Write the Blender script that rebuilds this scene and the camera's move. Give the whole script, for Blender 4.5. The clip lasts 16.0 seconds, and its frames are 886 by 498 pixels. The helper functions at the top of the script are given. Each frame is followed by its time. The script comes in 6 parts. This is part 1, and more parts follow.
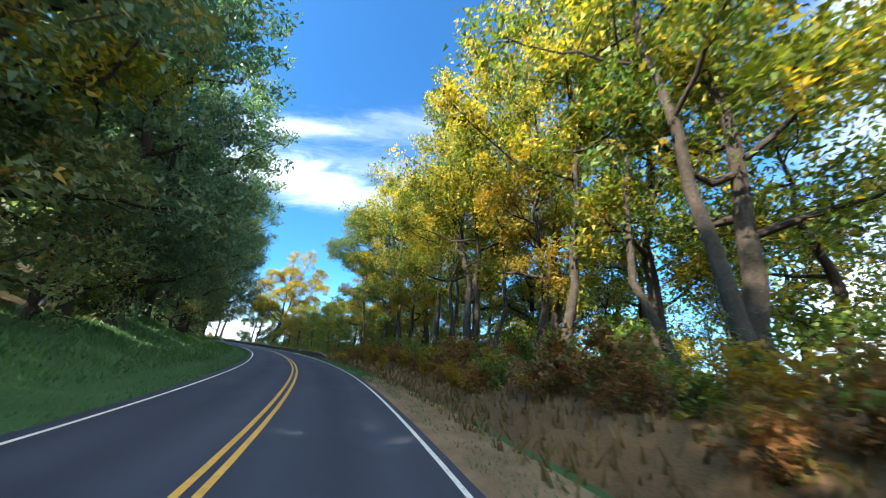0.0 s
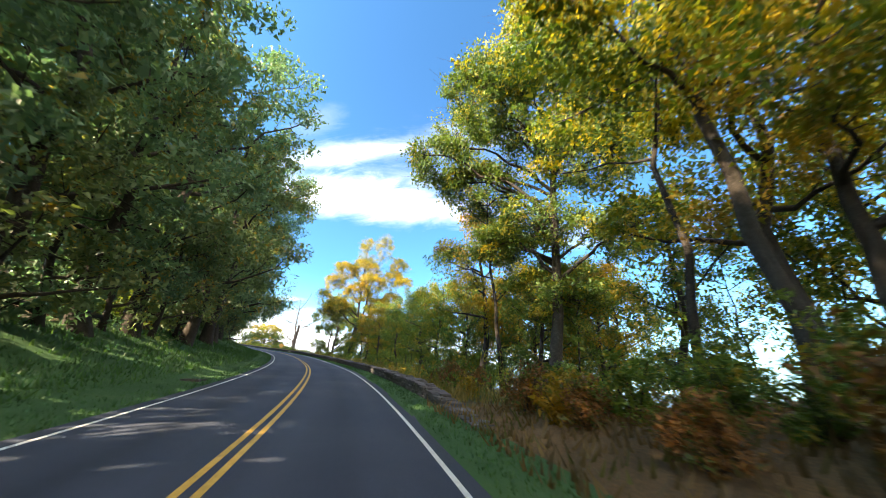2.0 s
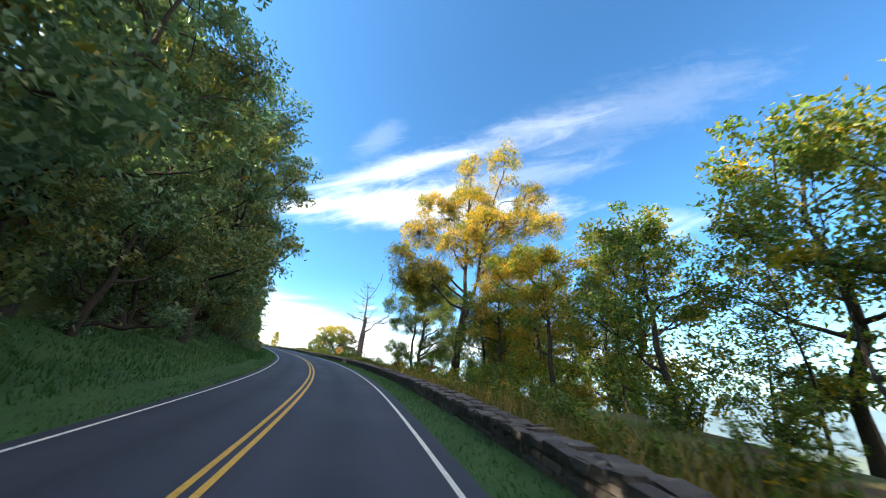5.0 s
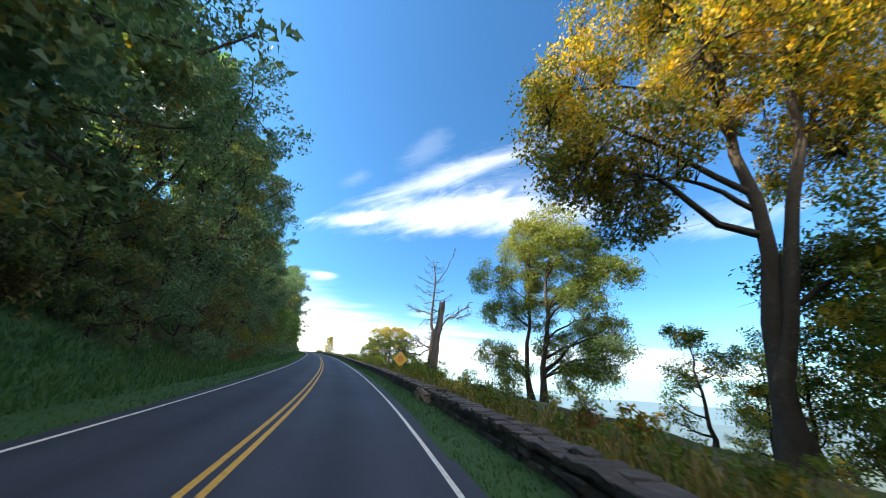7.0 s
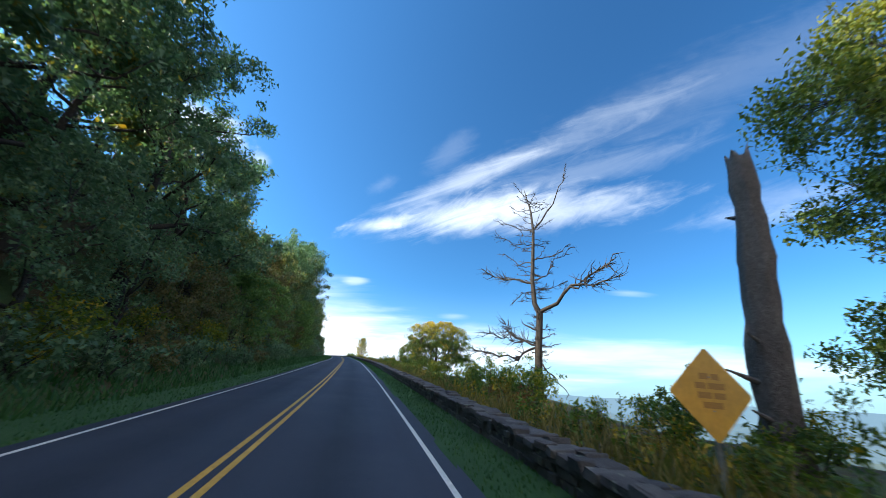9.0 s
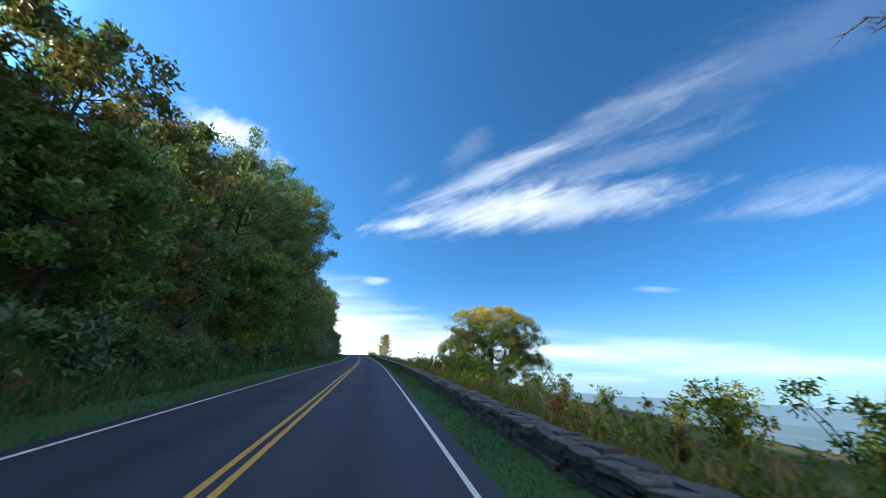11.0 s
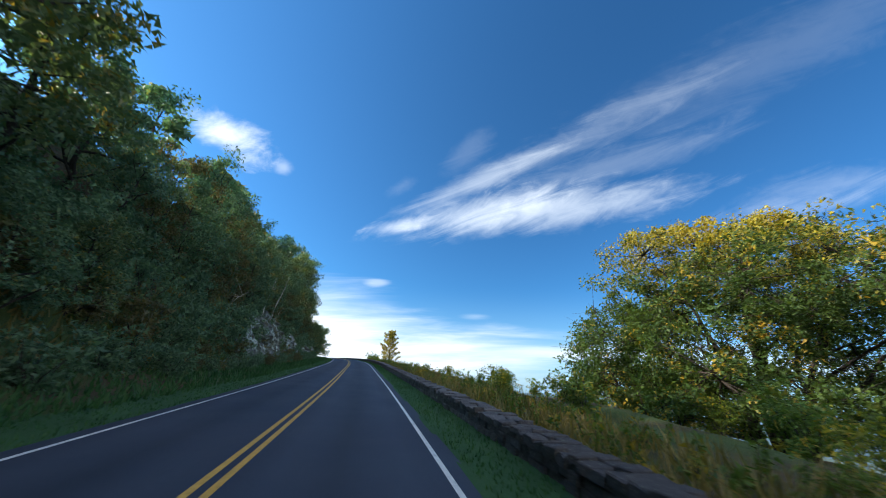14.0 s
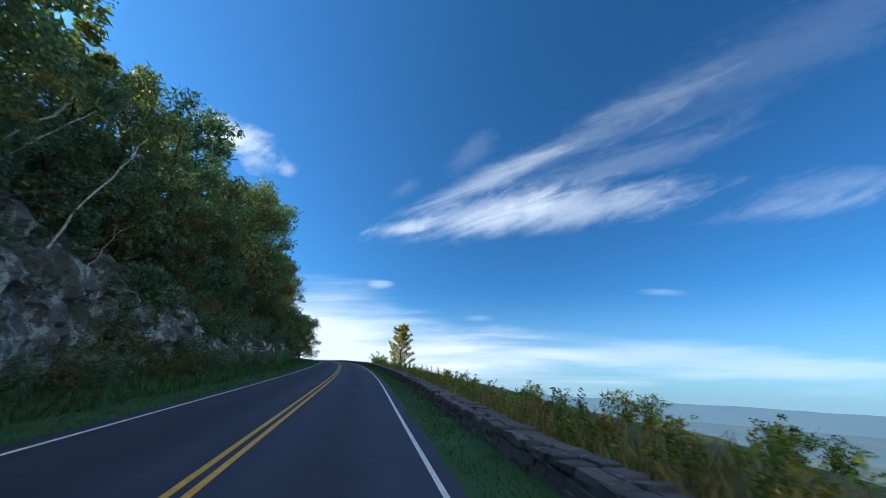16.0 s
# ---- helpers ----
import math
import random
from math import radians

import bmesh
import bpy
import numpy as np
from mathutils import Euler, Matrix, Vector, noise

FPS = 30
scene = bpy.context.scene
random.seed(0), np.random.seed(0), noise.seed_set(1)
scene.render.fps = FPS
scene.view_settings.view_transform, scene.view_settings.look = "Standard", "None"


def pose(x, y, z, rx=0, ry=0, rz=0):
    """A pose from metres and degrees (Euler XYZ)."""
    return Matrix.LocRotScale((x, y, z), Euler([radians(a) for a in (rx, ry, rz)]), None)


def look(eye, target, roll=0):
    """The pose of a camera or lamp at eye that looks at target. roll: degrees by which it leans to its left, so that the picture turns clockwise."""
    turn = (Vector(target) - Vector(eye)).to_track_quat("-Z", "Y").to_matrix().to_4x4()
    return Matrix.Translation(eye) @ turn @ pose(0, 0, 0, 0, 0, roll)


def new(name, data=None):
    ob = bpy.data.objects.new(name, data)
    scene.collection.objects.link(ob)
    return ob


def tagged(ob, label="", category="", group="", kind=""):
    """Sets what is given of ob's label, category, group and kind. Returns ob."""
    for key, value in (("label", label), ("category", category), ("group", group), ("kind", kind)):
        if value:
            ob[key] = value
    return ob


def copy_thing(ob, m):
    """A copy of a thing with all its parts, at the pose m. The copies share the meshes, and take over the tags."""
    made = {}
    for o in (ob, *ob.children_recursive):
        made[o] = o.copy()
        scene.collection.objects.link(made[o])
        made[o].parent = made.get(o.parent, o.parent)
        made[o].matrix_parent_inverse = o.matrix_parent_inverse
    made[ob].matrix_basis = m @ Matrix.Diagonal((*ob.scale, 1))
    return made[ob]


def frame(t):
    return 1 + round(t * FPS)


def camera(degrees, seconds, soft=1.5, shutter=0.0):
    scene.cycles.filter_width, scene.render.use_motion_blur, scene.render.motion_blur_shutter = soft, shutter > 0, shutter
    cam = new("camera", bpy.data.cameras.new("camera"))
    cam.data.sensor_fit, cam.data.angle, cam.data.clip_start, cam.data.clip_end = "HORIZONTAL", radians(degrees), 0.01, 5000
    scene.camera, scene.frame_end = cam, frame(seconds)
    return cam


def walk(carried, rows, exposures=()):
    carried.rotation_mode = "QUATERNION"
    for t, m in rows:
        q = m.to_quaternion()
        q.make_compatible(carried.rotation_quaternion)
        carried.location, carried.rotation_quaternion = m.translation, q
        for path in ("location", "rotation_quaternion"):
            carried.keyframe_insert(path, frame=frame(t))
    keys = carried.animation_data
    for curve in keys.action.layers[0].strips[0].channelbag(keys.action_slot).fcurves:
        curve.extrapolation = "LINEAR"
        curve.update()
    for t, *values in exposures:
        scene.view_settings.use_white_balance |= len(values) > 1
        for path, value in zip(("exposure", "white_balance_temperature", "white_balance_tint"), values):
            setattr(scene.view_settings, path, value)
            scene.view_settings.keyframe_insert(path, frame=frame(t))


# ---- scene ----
cam = camera(102.96, 16.0, soft=0.85, shutter=0.13)
ROWS = [
    (0.0, pose(0.291, 0.206, 1.709, 109.70, 0, -3.62) @ pose(0, 0, 0, 0, 0, 3.50)),
    (0.5, pose(-1.200, 8.354, 2.199, 109.71, 0, -0.57) @ pose(0, 0, 0, 0, 0, 3.25)),
    (1.0, pose(-3.143, 16.377, 2.694, 109.64, 0, 2.55) @ pose(0, 0, 0, 0, 0, 3.09)),
    (1.5, pose(-5.486, 24.258, 3.193, 110.05, 0, 5.77) @ pose(0, 0, 0, 0, 0, 3.04)),
    (2.0, pose(-8.257, 31.960, 3.680, 110.09, 0, 8.83) @ pose(0, 0, 0, 0, 0, 2.90)),
    (2.5, pose(-11.364, 39.451, 4.172, 110.18, 0, 11.78) @ pose(0, 0, 0, 0, 0, 3.20)),
    (3.0, pose(-14.728, 46.751, 4.647, 110.22, 0, 14.13) @ pose(0, 0, 0, 0, 0, 3.21)),
    (3.5, pose(-18.173, 53.929, 5.122, 110.52, 0, 15.95) @ pose(0, 0, 0, 0, 0, 3.62)),
    (4.0, pose(-21.872, 60.931, 5.568, 110.24, 0, 17.58) @ pose(0, 0, 0, 0, 0, 3.18)),
    (4.5, pose(-25.839, 67.785, 5.997, 110.26, 0, 18.96) @ pose(0, 0, 0, 0, 0, 3.03)),
    (5.0, pose(-30.023, 74.563, 6.443, 110.21, 0, 20.37) @ pose(0, 0, 0, 0, 0, 3.00)),
    (5.5, pose(-34.388, 81.290, 6.927, 109.94, 0, 22.19) @ pose(0, 0, 0, 0, 0, 2.91)),
    (6.0, pose(-38.971, 87.890, 7.438, 110.48, 0, 24.55) @ pose(0, 0, 0, 0, 0, 2.95)),
    (6.5, pose(-43.792, 94.257, 7.934, 110.46, 0, 27.09) @ pose(0, 0, 0, 0, 0, 3.35)),
    (7.0, pose(-48.807, 100.330, 8.424, 110.69, 0, 29.18) @ pose(0, 0, 0, 0, 0, 3.61)),
    (7.5, pose(-53.924, 106.161, 8.896, 110.85, 0, 30.84) @ pose(0, 0, 0, 0, 0, 3.51)),
    (8.0, pose(-59.116, 111.798, 9.354, 110.63, 0, 32.34) @ pose(0, 0, 0, 0, 0, 3.33)),
    (8.5, pose(-64.377, 117.316, 9.814, 110.79, 0, 33.38) @ pose(0, 0, 0, 0, 0, 3.09)),
    (9.0, pose(-69.698, 122.748, 10.279, 110.68, 0, 34.14) @ pose(0, 0, 0, 0, 0, 2.94)),
    (9.5, pose(-75.091, 128.048, 10.741, 110.76, 0, 34.80) @ pose(0, 0, 0, 0, 0, 2.82)),
    (10.0, pose(-80.548, 133.276, 11.206, 110.82, 0, 35.70) @ pose(0, 0, 0, 0, 0, 2.52)),
    (10.5, pose(-86.047, 138.431, 11.664, 110.38, 0, 36.76) @ pose(0, 0, 0, 0, 0, 2.69)),
    (11.0, pose(-91.620, 143.593, 12.136, 110.30, 0, 37.42) @ pose(0, 0, 0, 0, 0, 2.87)),
    (11.5, pose(-97.288, 148.814, 12.629, 110.28, 0, 37.66) @ pose(0, 0, 0, 0, 0, 2.91)),
    (12.0, pose(-103.045, 154.094, 13.137, 110.25, 0, 37.66) @ pose(0, 0, 0, 0, 0, 2.91)),
    (12.5, pose(-108.864, 159.411, 13.644, 110.72, 0, 37.56) @ pose(0, 0, 0, 0, 0, 2.83)),
    (13.0, pose(-114.711, 164.788, 14.114, 110.66, 0, 37.48) @ pose(0, 0, 0, 0, 0, 2.79)),
    (13.5, pose(-120.564, 170.162, 14.569, 110.81, 0, 37.45) @ pose(0, 0, 0, 0, 0, 2.71)),
    (14.0, pose(-126.407, 175.463, 15.012, 110.61, 0, 37.58) @ pose(0, 0, 0, 0, 0, 2.83)),
    (14.5, pose(-132.249, 180.719, 15.456, 110.32, 0, 37.73) @ pose(0, 0, 0, 0, 0, 2.95)),
    (15.0, pose(-138.092, 185.873, 15.903, 110.46, 0, 37.67) @ pose(0, 0, 0, 0, 0, 2.78)),
    (15.5, pose(-143.909, 190.979, 16.365, 111.10, 0, 37.65) @ pose(0, 0, 0, 0, 0, 2.60)),
    (16.0, pose(-149.696, 196.027, 16.843, 110.79, 0, 38.21) @ pose(0, 0, 0, 0, 0, 2.91)),
]
CENTRE = [(-11.80, -99.17, -4.65), (-7.93, -79.54, -3.66), (-4.07, -59.92, -2.67), (-0.46, -40.20, -1.70),
          (0.77, -20.15, -0.78), (-1.06, -0.15, 0.08), (-5.53, 19.41, 1.31), (-12.41, 38.21, 2.52),
          (-21.02, 56.27, 3.70), (-31.21, 73.46, 4.80), (-42.45, 89.99, 6.02), (-55.27, 105.32, 7.28),
          (-69.09, 119.74, 8.50), (-83.44, 133.65, 9.71), (-98.05, 147.31, 10.97), (-112.78, 160.83, 12.23),
          (-127.61, 174.26, 13.39), (-142.60, 187.50, 14.54), (-157.79, 200.52, 15.75), (-173.07, 213.44, 17.01),
          (-188.82, 225.76, 18.20), (-204.99, 237.53, 19.26), (-221.68, 248.53, 20.23), (-238.98, 258.44, 21.13),
          (-257.23, 266.30, 21.78), (-276.56, 270.76, 22.20), (-296.37, 271.57, 22.66), (-315.95, 268.78, 23.00)]
SKY_RIGHT, SKY_UP, SKY_AHEAD = (0.8032, 0.5940, 0.0442), (0.1782, -0.3105, 0.9337), (-0.5684, 0.7421, 0.3553)
walk(cam, ROWS, exposures=[(0.0, 2.3, 6360, 8), (0.6, 2.43, 7062, 9), (1.5, 2.62, 7890, 10), (2.5, 2.58, 7876, 10), (3.5, 2.46, 7563, 9), (6.0, 2.13, 7480, 9), (7.0, 1.96, 7200, 9), (8.0, 1.58, 6550, 9), (9.0, 1.41, 6450, 8), (10.0, 1.31, 6300, 8), (13.0, 1.02, 6200, 8), (14.5, 0.98, 6250, 8), (16.0, 0.71, 5800, 7)])

# ---- world, sun ----
SUN_LEFT, SUN_HIGH = 134.0, 30.0   # degrees to the left of +y, degrees above the horizon


def sun_way():
    a, e = radians(SUN_LEFT), radians(SUN_HIGH)
    return Vector((-math.sin(a) * math.cos(e), math.cos(a) * math.cos(e), math.sin(e)))


sun = new("sun", bpy.data.lights.new("sun", "SUN"))
sun.data.energy, sun.data.angle, sun.data.color = 5.0, radians(0.6), (1.0, 0.86, 0.66)
sun.matrix_world = look((0, 0, 0), -sun_way())


class Net:
    """A short hand for node trees."""

    def __init__(self, tree):
        self.tree = tree
        tree.nodes.clear()

    def add(self, kind, **values):
        n = self.tree.nodes.new(kind)
        for k, v in values.items():
            if k == "op":
                n.operation = v
            elif k == "blend":
                n.blend_type = v
            elif k == "interp":
                n.interpolation_type = v
        return n

    def link(self, a, b):
        self.tree.links.new(a, b)

    def put(self, socket, v):
        if isinstance(v, bpy.types.NodeSocket):
            self.link(v, socket)
        else:
            socket.default_value = v

    def math(self, op, a, b=0.0, clamp=False):
        n = self.add("ShaderNodeMath", op=op)
        n.use_clamp = clamp
        self.put(n.inputs[0], a)
        self.put(n.inputs[1], b)
        return n.outputs[0]

    def dot(self, a, b):
        n = self.add("ShaderNodeVectorMath", op="DOT_PRODUCT")
        self.put(n.inputs[0], a)
        self.put(n.inputs[1], b)
        return n.outputs["Value"]

    def smooth(self, x, lo, hi, a=0.0, b=1.0):
        n = self.add("ShaderNodeMapRange", interp="SMOOTHSTEP")
        for i, v in enumerate((x, lo, hi, a, b)):
            self.put(n.inputs[i], v)
        return n.outputs[0]

    def noise(self, vec, scale, detail=3.0, rough=0.55, distort=0.0):
        n = self.add("ShaderNodeTexNoise")
        if vec is not None:
            self.link(vec, n.inputs["Vector"])
        n.inputs["Scale"].default_value, n.inputs["Detail"].default_value = scale, detail
        n.inputs["Roughness"].default_value, n.inputs["Distortion"].default_value = rough, distort
        return n.outputs[0]

    def mix(self, f, a, b, blend="MIX"):
        n = self.add("ShaderNodeMix")
        n.data_type, n.blend_type = "RGBA", blend
        self.put(n.inputs[0], f)
        self.put(n.inputs[6], a)
        self.put(n.inputs[7], b)
        return n.outputs[2]

    def vec(self, x, y, z=0.0):
        n = self.add("ShaderNodeCombineXYZ")
        for i, v in enumerate((x, y, z)):
            self.put(n.inputs[i], v)
        return n.outputs[0]

    def ramp(self, f, stops):
        n = self.add("ShaderNodeValToRGB")
        el = n.color_ramp.elements
        while len(el) < len(stops):
            el.new(0.5)
        for e, (p, c) in zip(el, stops):
            e.position, e.color = p, (*c, 1.0)
        self.put(n.inputs[0], f)
        return n.outputs[0]


def make_world():
    w = bpy.data.worlds.new("sky")
    scene.world = w
    w.use_nodes = True
    n = Net(w.node_tree)
    sky = n.add("ShaderNodeTexSky")
    sky.sky_type, sky.sun_disc = "NISHITA", False
    sky.sun_elevation, sky.sun_rotation = radians(SUN_HIGH), radians(-SUN_LEFT)
    sky.altitude, sky.air_density, sky.dust_density, sky.ozone_density = 900, 1.0, 1.2, 2.2
    way = n.add("ShaderNodeTexCoord").outputs["Generated"]
    ahead = n.dot(way, SKY_AHEAD)
    front = n.math("MAXIMUM", ahead, 0.08)
    u = n.math("DIVIDE", n.dot(way, SKY_RIGHT), front)
    v = n.math("DIVIDE", n.dot(way, SKY_UP), front)
    # the wisps are drawn out along one slanting direction
    c, s = math.cos(radians(20)), math.sin(radians(20))
    along = n.math("ADD", n.math("MULTIPLY", u, c), n.math("MULTIPLY", v, s))
    across = n.math("SUBTRACT", n.math("MULTIPLY", v, c), n.math("MULTIPLY", u, s))
    streak = n.noise(n.vec(n.math("MULTIPLY", along, 1.5), n.math("MULTIPLY", across, 8.0)), 2.2, 8.0, 0.60, 0.9)
    fleck = n.noise(n.vec(n.math("MULTIPLY", along, 9.0), n.math("MULTIPLY", across, 16.0)), 1.6, 6.0, 0.62, 0.6)
    streak = n.math("ADD", n.math("MULTIPLY", streak, 0.85), n.math("MULTIPLY", fleck, 0.30))
    streak = n.math("SUBTRACT", streak, 0.075)
    puff = n.noise(n.vec(u, n.math("MULTIPLY", v, 1.8)), 7.0, 6.0, 0.6, 0.3)
    band = n.noise(n.vec(n.math("MULTIPLY", u, 1.2), n.math("MULTIPLY", v, 11.0)), 2.0, 5.0, 0.55, 0.3)
    total = None

    def cloud(u0, v0, du, dv, turn, tex, rag, strength):
        nonlocal total
        ct, st = math.cos(radians(turn)), math.sin(radians(turn))
        x, y = n.math("SUBTRACT", u, u0), n.math("SUBTRACT", v, v0)
        a = n.math("DIVIDE", n.math("ADD", n.math("MULTIPLY", x, ct), n.math("MULTIPLY", y, st)), du)
        b = n.math("DIVIDE", n.math("SUBTRACT", n.math("MULTIPLY", y, ct), n.math("MULTIPLY", x, st)), dv)
        d = n.math("SQRT", n.math("ADD", n.math("MULTIPLY", a, a), n.math("MULTIPLY", b, b)))
        d = n.math("ADD", d, n.math("MULTIPLY", n.math("SUBTRACT", tex, 0.5), rag))
        m = n.smooth(d, 1.25, 0.0, 0.0, strength)
        total = m if total is None else n.math("ADD", total, m)

    # u, v, half length, half width, turn, grain, raggedness, strength
    cloud(0.36, 0.120, 0.42, 0.062, 8, streak, 1.9, 0.50)      # lower lobe
    cloud(0.10, 0.100, 0.26, 0.050, 12, streak, 1.9, 0.34)
    cloud(0.12, 0.200, 0.32, 0.034, 25, streak, 1.9, 0.34)     # upper lobe
    cloud(-0.12, 0.062, 0.10, 0.024, 8, streak, 1.8, 0.62)     # the tip
    cloud(0.42, 0.330, 0.42, 0.050, 25, streak, 1.9, 0.14)     # long faint wisps
    cloud(0.95, 0.560, 0.75, 0.110, 26, streak, 1.7, 0.07)
    cloud(0.50, 0.240, 0.40, 0.050, 17, streak, 2.0, 0.12)
    cloud(1.12, 0.180, 0.30, 0.055, 10, streak, 2.2, 0.17)
    cloud(1.00, 0.115, 0.28, 0.030, 8, streak, 2.2, 0.13)
    cloud(0.07, 0.275, 0.09, 0.040, 40, streak, 2.8, 0.08)
    cloud(-0.12, 0.175, 0.045, 0.022, 30, puff, 2.8, 0.07)
    cloud(-0.61, 0.315, 0.125, 0.055, -30, puff, 2.4, 1.0)      # small bright cloud over the hill
    cloud(-0.455, 0.228, 0.030, 0.022, 0, puff, 2.0, 0.35)
    cloud(-0.19, -0.100, 0.030, 0.010, 0, band, 2.6, 0.34)
    cloud(0.09, -0.195, 0.045, 0.010, 0, band, 2.4, 0.20)
    cloud(0.60, -0.120, 0.08, 0.012, -2, band, 2.2, 0.24)
    cloud(-0.34, -0.275, 0.42, 0.165, -14, band, 1.3, 1.05)     # bright bank low over the road
    cloud(0.00, -0.300, 0.50, 0.085, -8, band, 2.0, 0.50)
    cloud(0.45, -0.305, 0.80, 0.060, -3, band, 2.1, 0.26)
    cloud(1.0, -0.335, 0.85, 0.060, -3, band, 2.1, 0.26)
    # thin cloud added out of view, as fill light for the shaded side
    back = n.smooth(ahead, 0.25, -0.1)
    high = n.noise(way, 2.6, 5.0, 0.6, 0.5)
    total = n.math("ADD", n.math("MULTIPLY", total, n.smooth(ahead, 0.12, 0.3)),
                   n.math("MULTIPLY", back, n.smooth(high, 0.34, 0.62, 0.0, 0.75)))
    up = n.add("ShaderNodeSeparateXYZ")
    n.link(way, up.inputs[0])
    haze = n.smooth(up.outputs[2], 0.26, -0.06, 0.0, 0.60)
    tint = n.mix(1.0, sky.outputs[0], (0.27, 0.62, 0.87, 1.0), "MULTIPLY")
    # the air scatters more light on the sun's side
    toward = n.dot(way, tuple(sun_way()))
    tint = n.mix(n.smooth(toward, -0.25, 0.9), tint, n.mix(1.0, tint, (1.8, 1.65, 1.55, 1.0), "MULTIPLY"))
    # aureole near the sun, out of view, boosted to add ambient fill
    near = n.smooth(toward, 0.80, 1.0)
    tint = n.mix(near, tint, n.mix(1.0, tint, (8.0, 6.2, 5.0, 1.0), "MULTIPLY"))
    pale = n.mix(haze, tint, (3.1, 4.5, 5.6, 1.0))
    # the unseen added cloud is over twice as bright as the visible one
    sunlit = n.mix(back, (6.2, 6.6, 7.1, 1.0), (15.0, 14.4, 13.8, 1.0))
    col = n.mix(n.math("MINIMUM", total, 1.0), pale, sunlit)
    bg = n.add("ShaderNodeBackground")
    n.link(col, bg.inputs[0])
    bg.inputs[1].default_value = 0.095
    out = n.add("ShaderNodeOutputWorld")
    n.link(bg.outputs[0], out.inputs[0])


make_world()


# ---- materials ----
def material(name, build, rough=0.85, spec=0.3):
    """build(net, coords) gives colour, roughness or None, height or None and the bump's depth."""
    m = bpy.data.materials.new(name)
    m.use_nodes = True
    n = Net(m.node_tree)
    tc = n.add("ShaderNodeTexCoord")
    col, ro, height, depth = build(n, tc.outputs["Object"])
    b = n.add("ShaderNodeBsdfPrincipled")
    n.put(b.inputs["Base Color"], col)
    n.put(b.inputs["Roughness"], rough if ro is None else ro)
    b.inputs["Specular IOR Level"].default_value = spec
    if height is not None:
        bump = n.add("ShaderNodeBump")
        bump.inputs["Distance"].default_value = depth
        n.link(height, bump.inputs["Height"])
        n.link(bump.outputs[0], b.inputs["Normal"])
    out = n.add("ShaderNodeOutputMaterial")
    n.link(b.outputs[0], out.inputs[0])
    return m


def leaf_material(name, stops, through_light=0.45, patch=0.0, patch_colour=(0.5, 0.35, 0.03), patch_scale=0.35, gloss=0.25, glow=(1.5, 1.35, 0.5), turn=None):
    """turn: heights where the colour change starts and ends, and the new colour."""
    m = bpy.data.materials.new(name)
    m.use_nodes = True
    n = Net(m.node_tree)
    tc = n.add("ShaderNodeTexCoord").outputs["Object"]
    each = n.add("ShaderNodeNewGeometry").outputs["Random Per Island"]
    tree = n.add("ShaderNodeObjectInfo").outputs["Random"]
    big = n.noise(tc, patch_scale, 3.0, 0.6)
    f = n.math("ADD", n.math("MULTIPLY", each, 0.55), n.math("ADD", n.math("MULTIPLY", big, 0.7), n.math("MULTIPLY", tree, 0.25)))
    f = n.math("SUBTRACT", f, 0.28, True)
    col = n.ramp(f, stops)
    if patch > 0:
        p = n.math("ADD", n.noise(tc, patch_scale * 1.7, 2.0, 0.5), n.math("MULTIPLY", each, 0.25))
        col = n.mix(n.smooth(p, 0.80 - 0.35 * patch, 0.92 - 0.35 * patch), col, (*patch_colour, 1.0))
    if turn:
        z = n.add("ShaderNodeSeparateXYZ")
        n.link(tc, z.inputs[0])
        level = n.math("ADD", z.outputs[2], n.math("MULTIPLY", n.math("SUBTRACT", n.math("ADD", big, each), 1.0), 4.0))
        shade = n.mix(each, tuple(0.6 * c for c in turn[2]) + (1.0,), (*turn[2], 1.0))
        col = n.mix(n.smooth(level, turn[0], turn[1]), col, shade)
    d = n.add("ShaderNodeBsdfPrincipled")
    n.link(col, d.inputs["Base Color"])
    d.inputs["Roughness"].default_value, d.inputs["Specular IOR Level"].default_value = 0.5, gloss
    t = n.add("ShaderNodeBsdfTranslucent")
    n.link(n.mix(1.0, col, (*glow, 1.0), "MULTIPLY"), t.inputs[0])
    mixer = n.add("ShaderNodeMixShader")
    mixer.inputs[0].default_value = through_light
    n.link(d.outputs[0], mixer.inputs[1])
    n.link(t.outputs[0], mixer.inputs[2])
    out = n.add("ShaderNodeOutputMaterial")
    n.link(mixer.outputs[0], out.inputs[0])
    return m


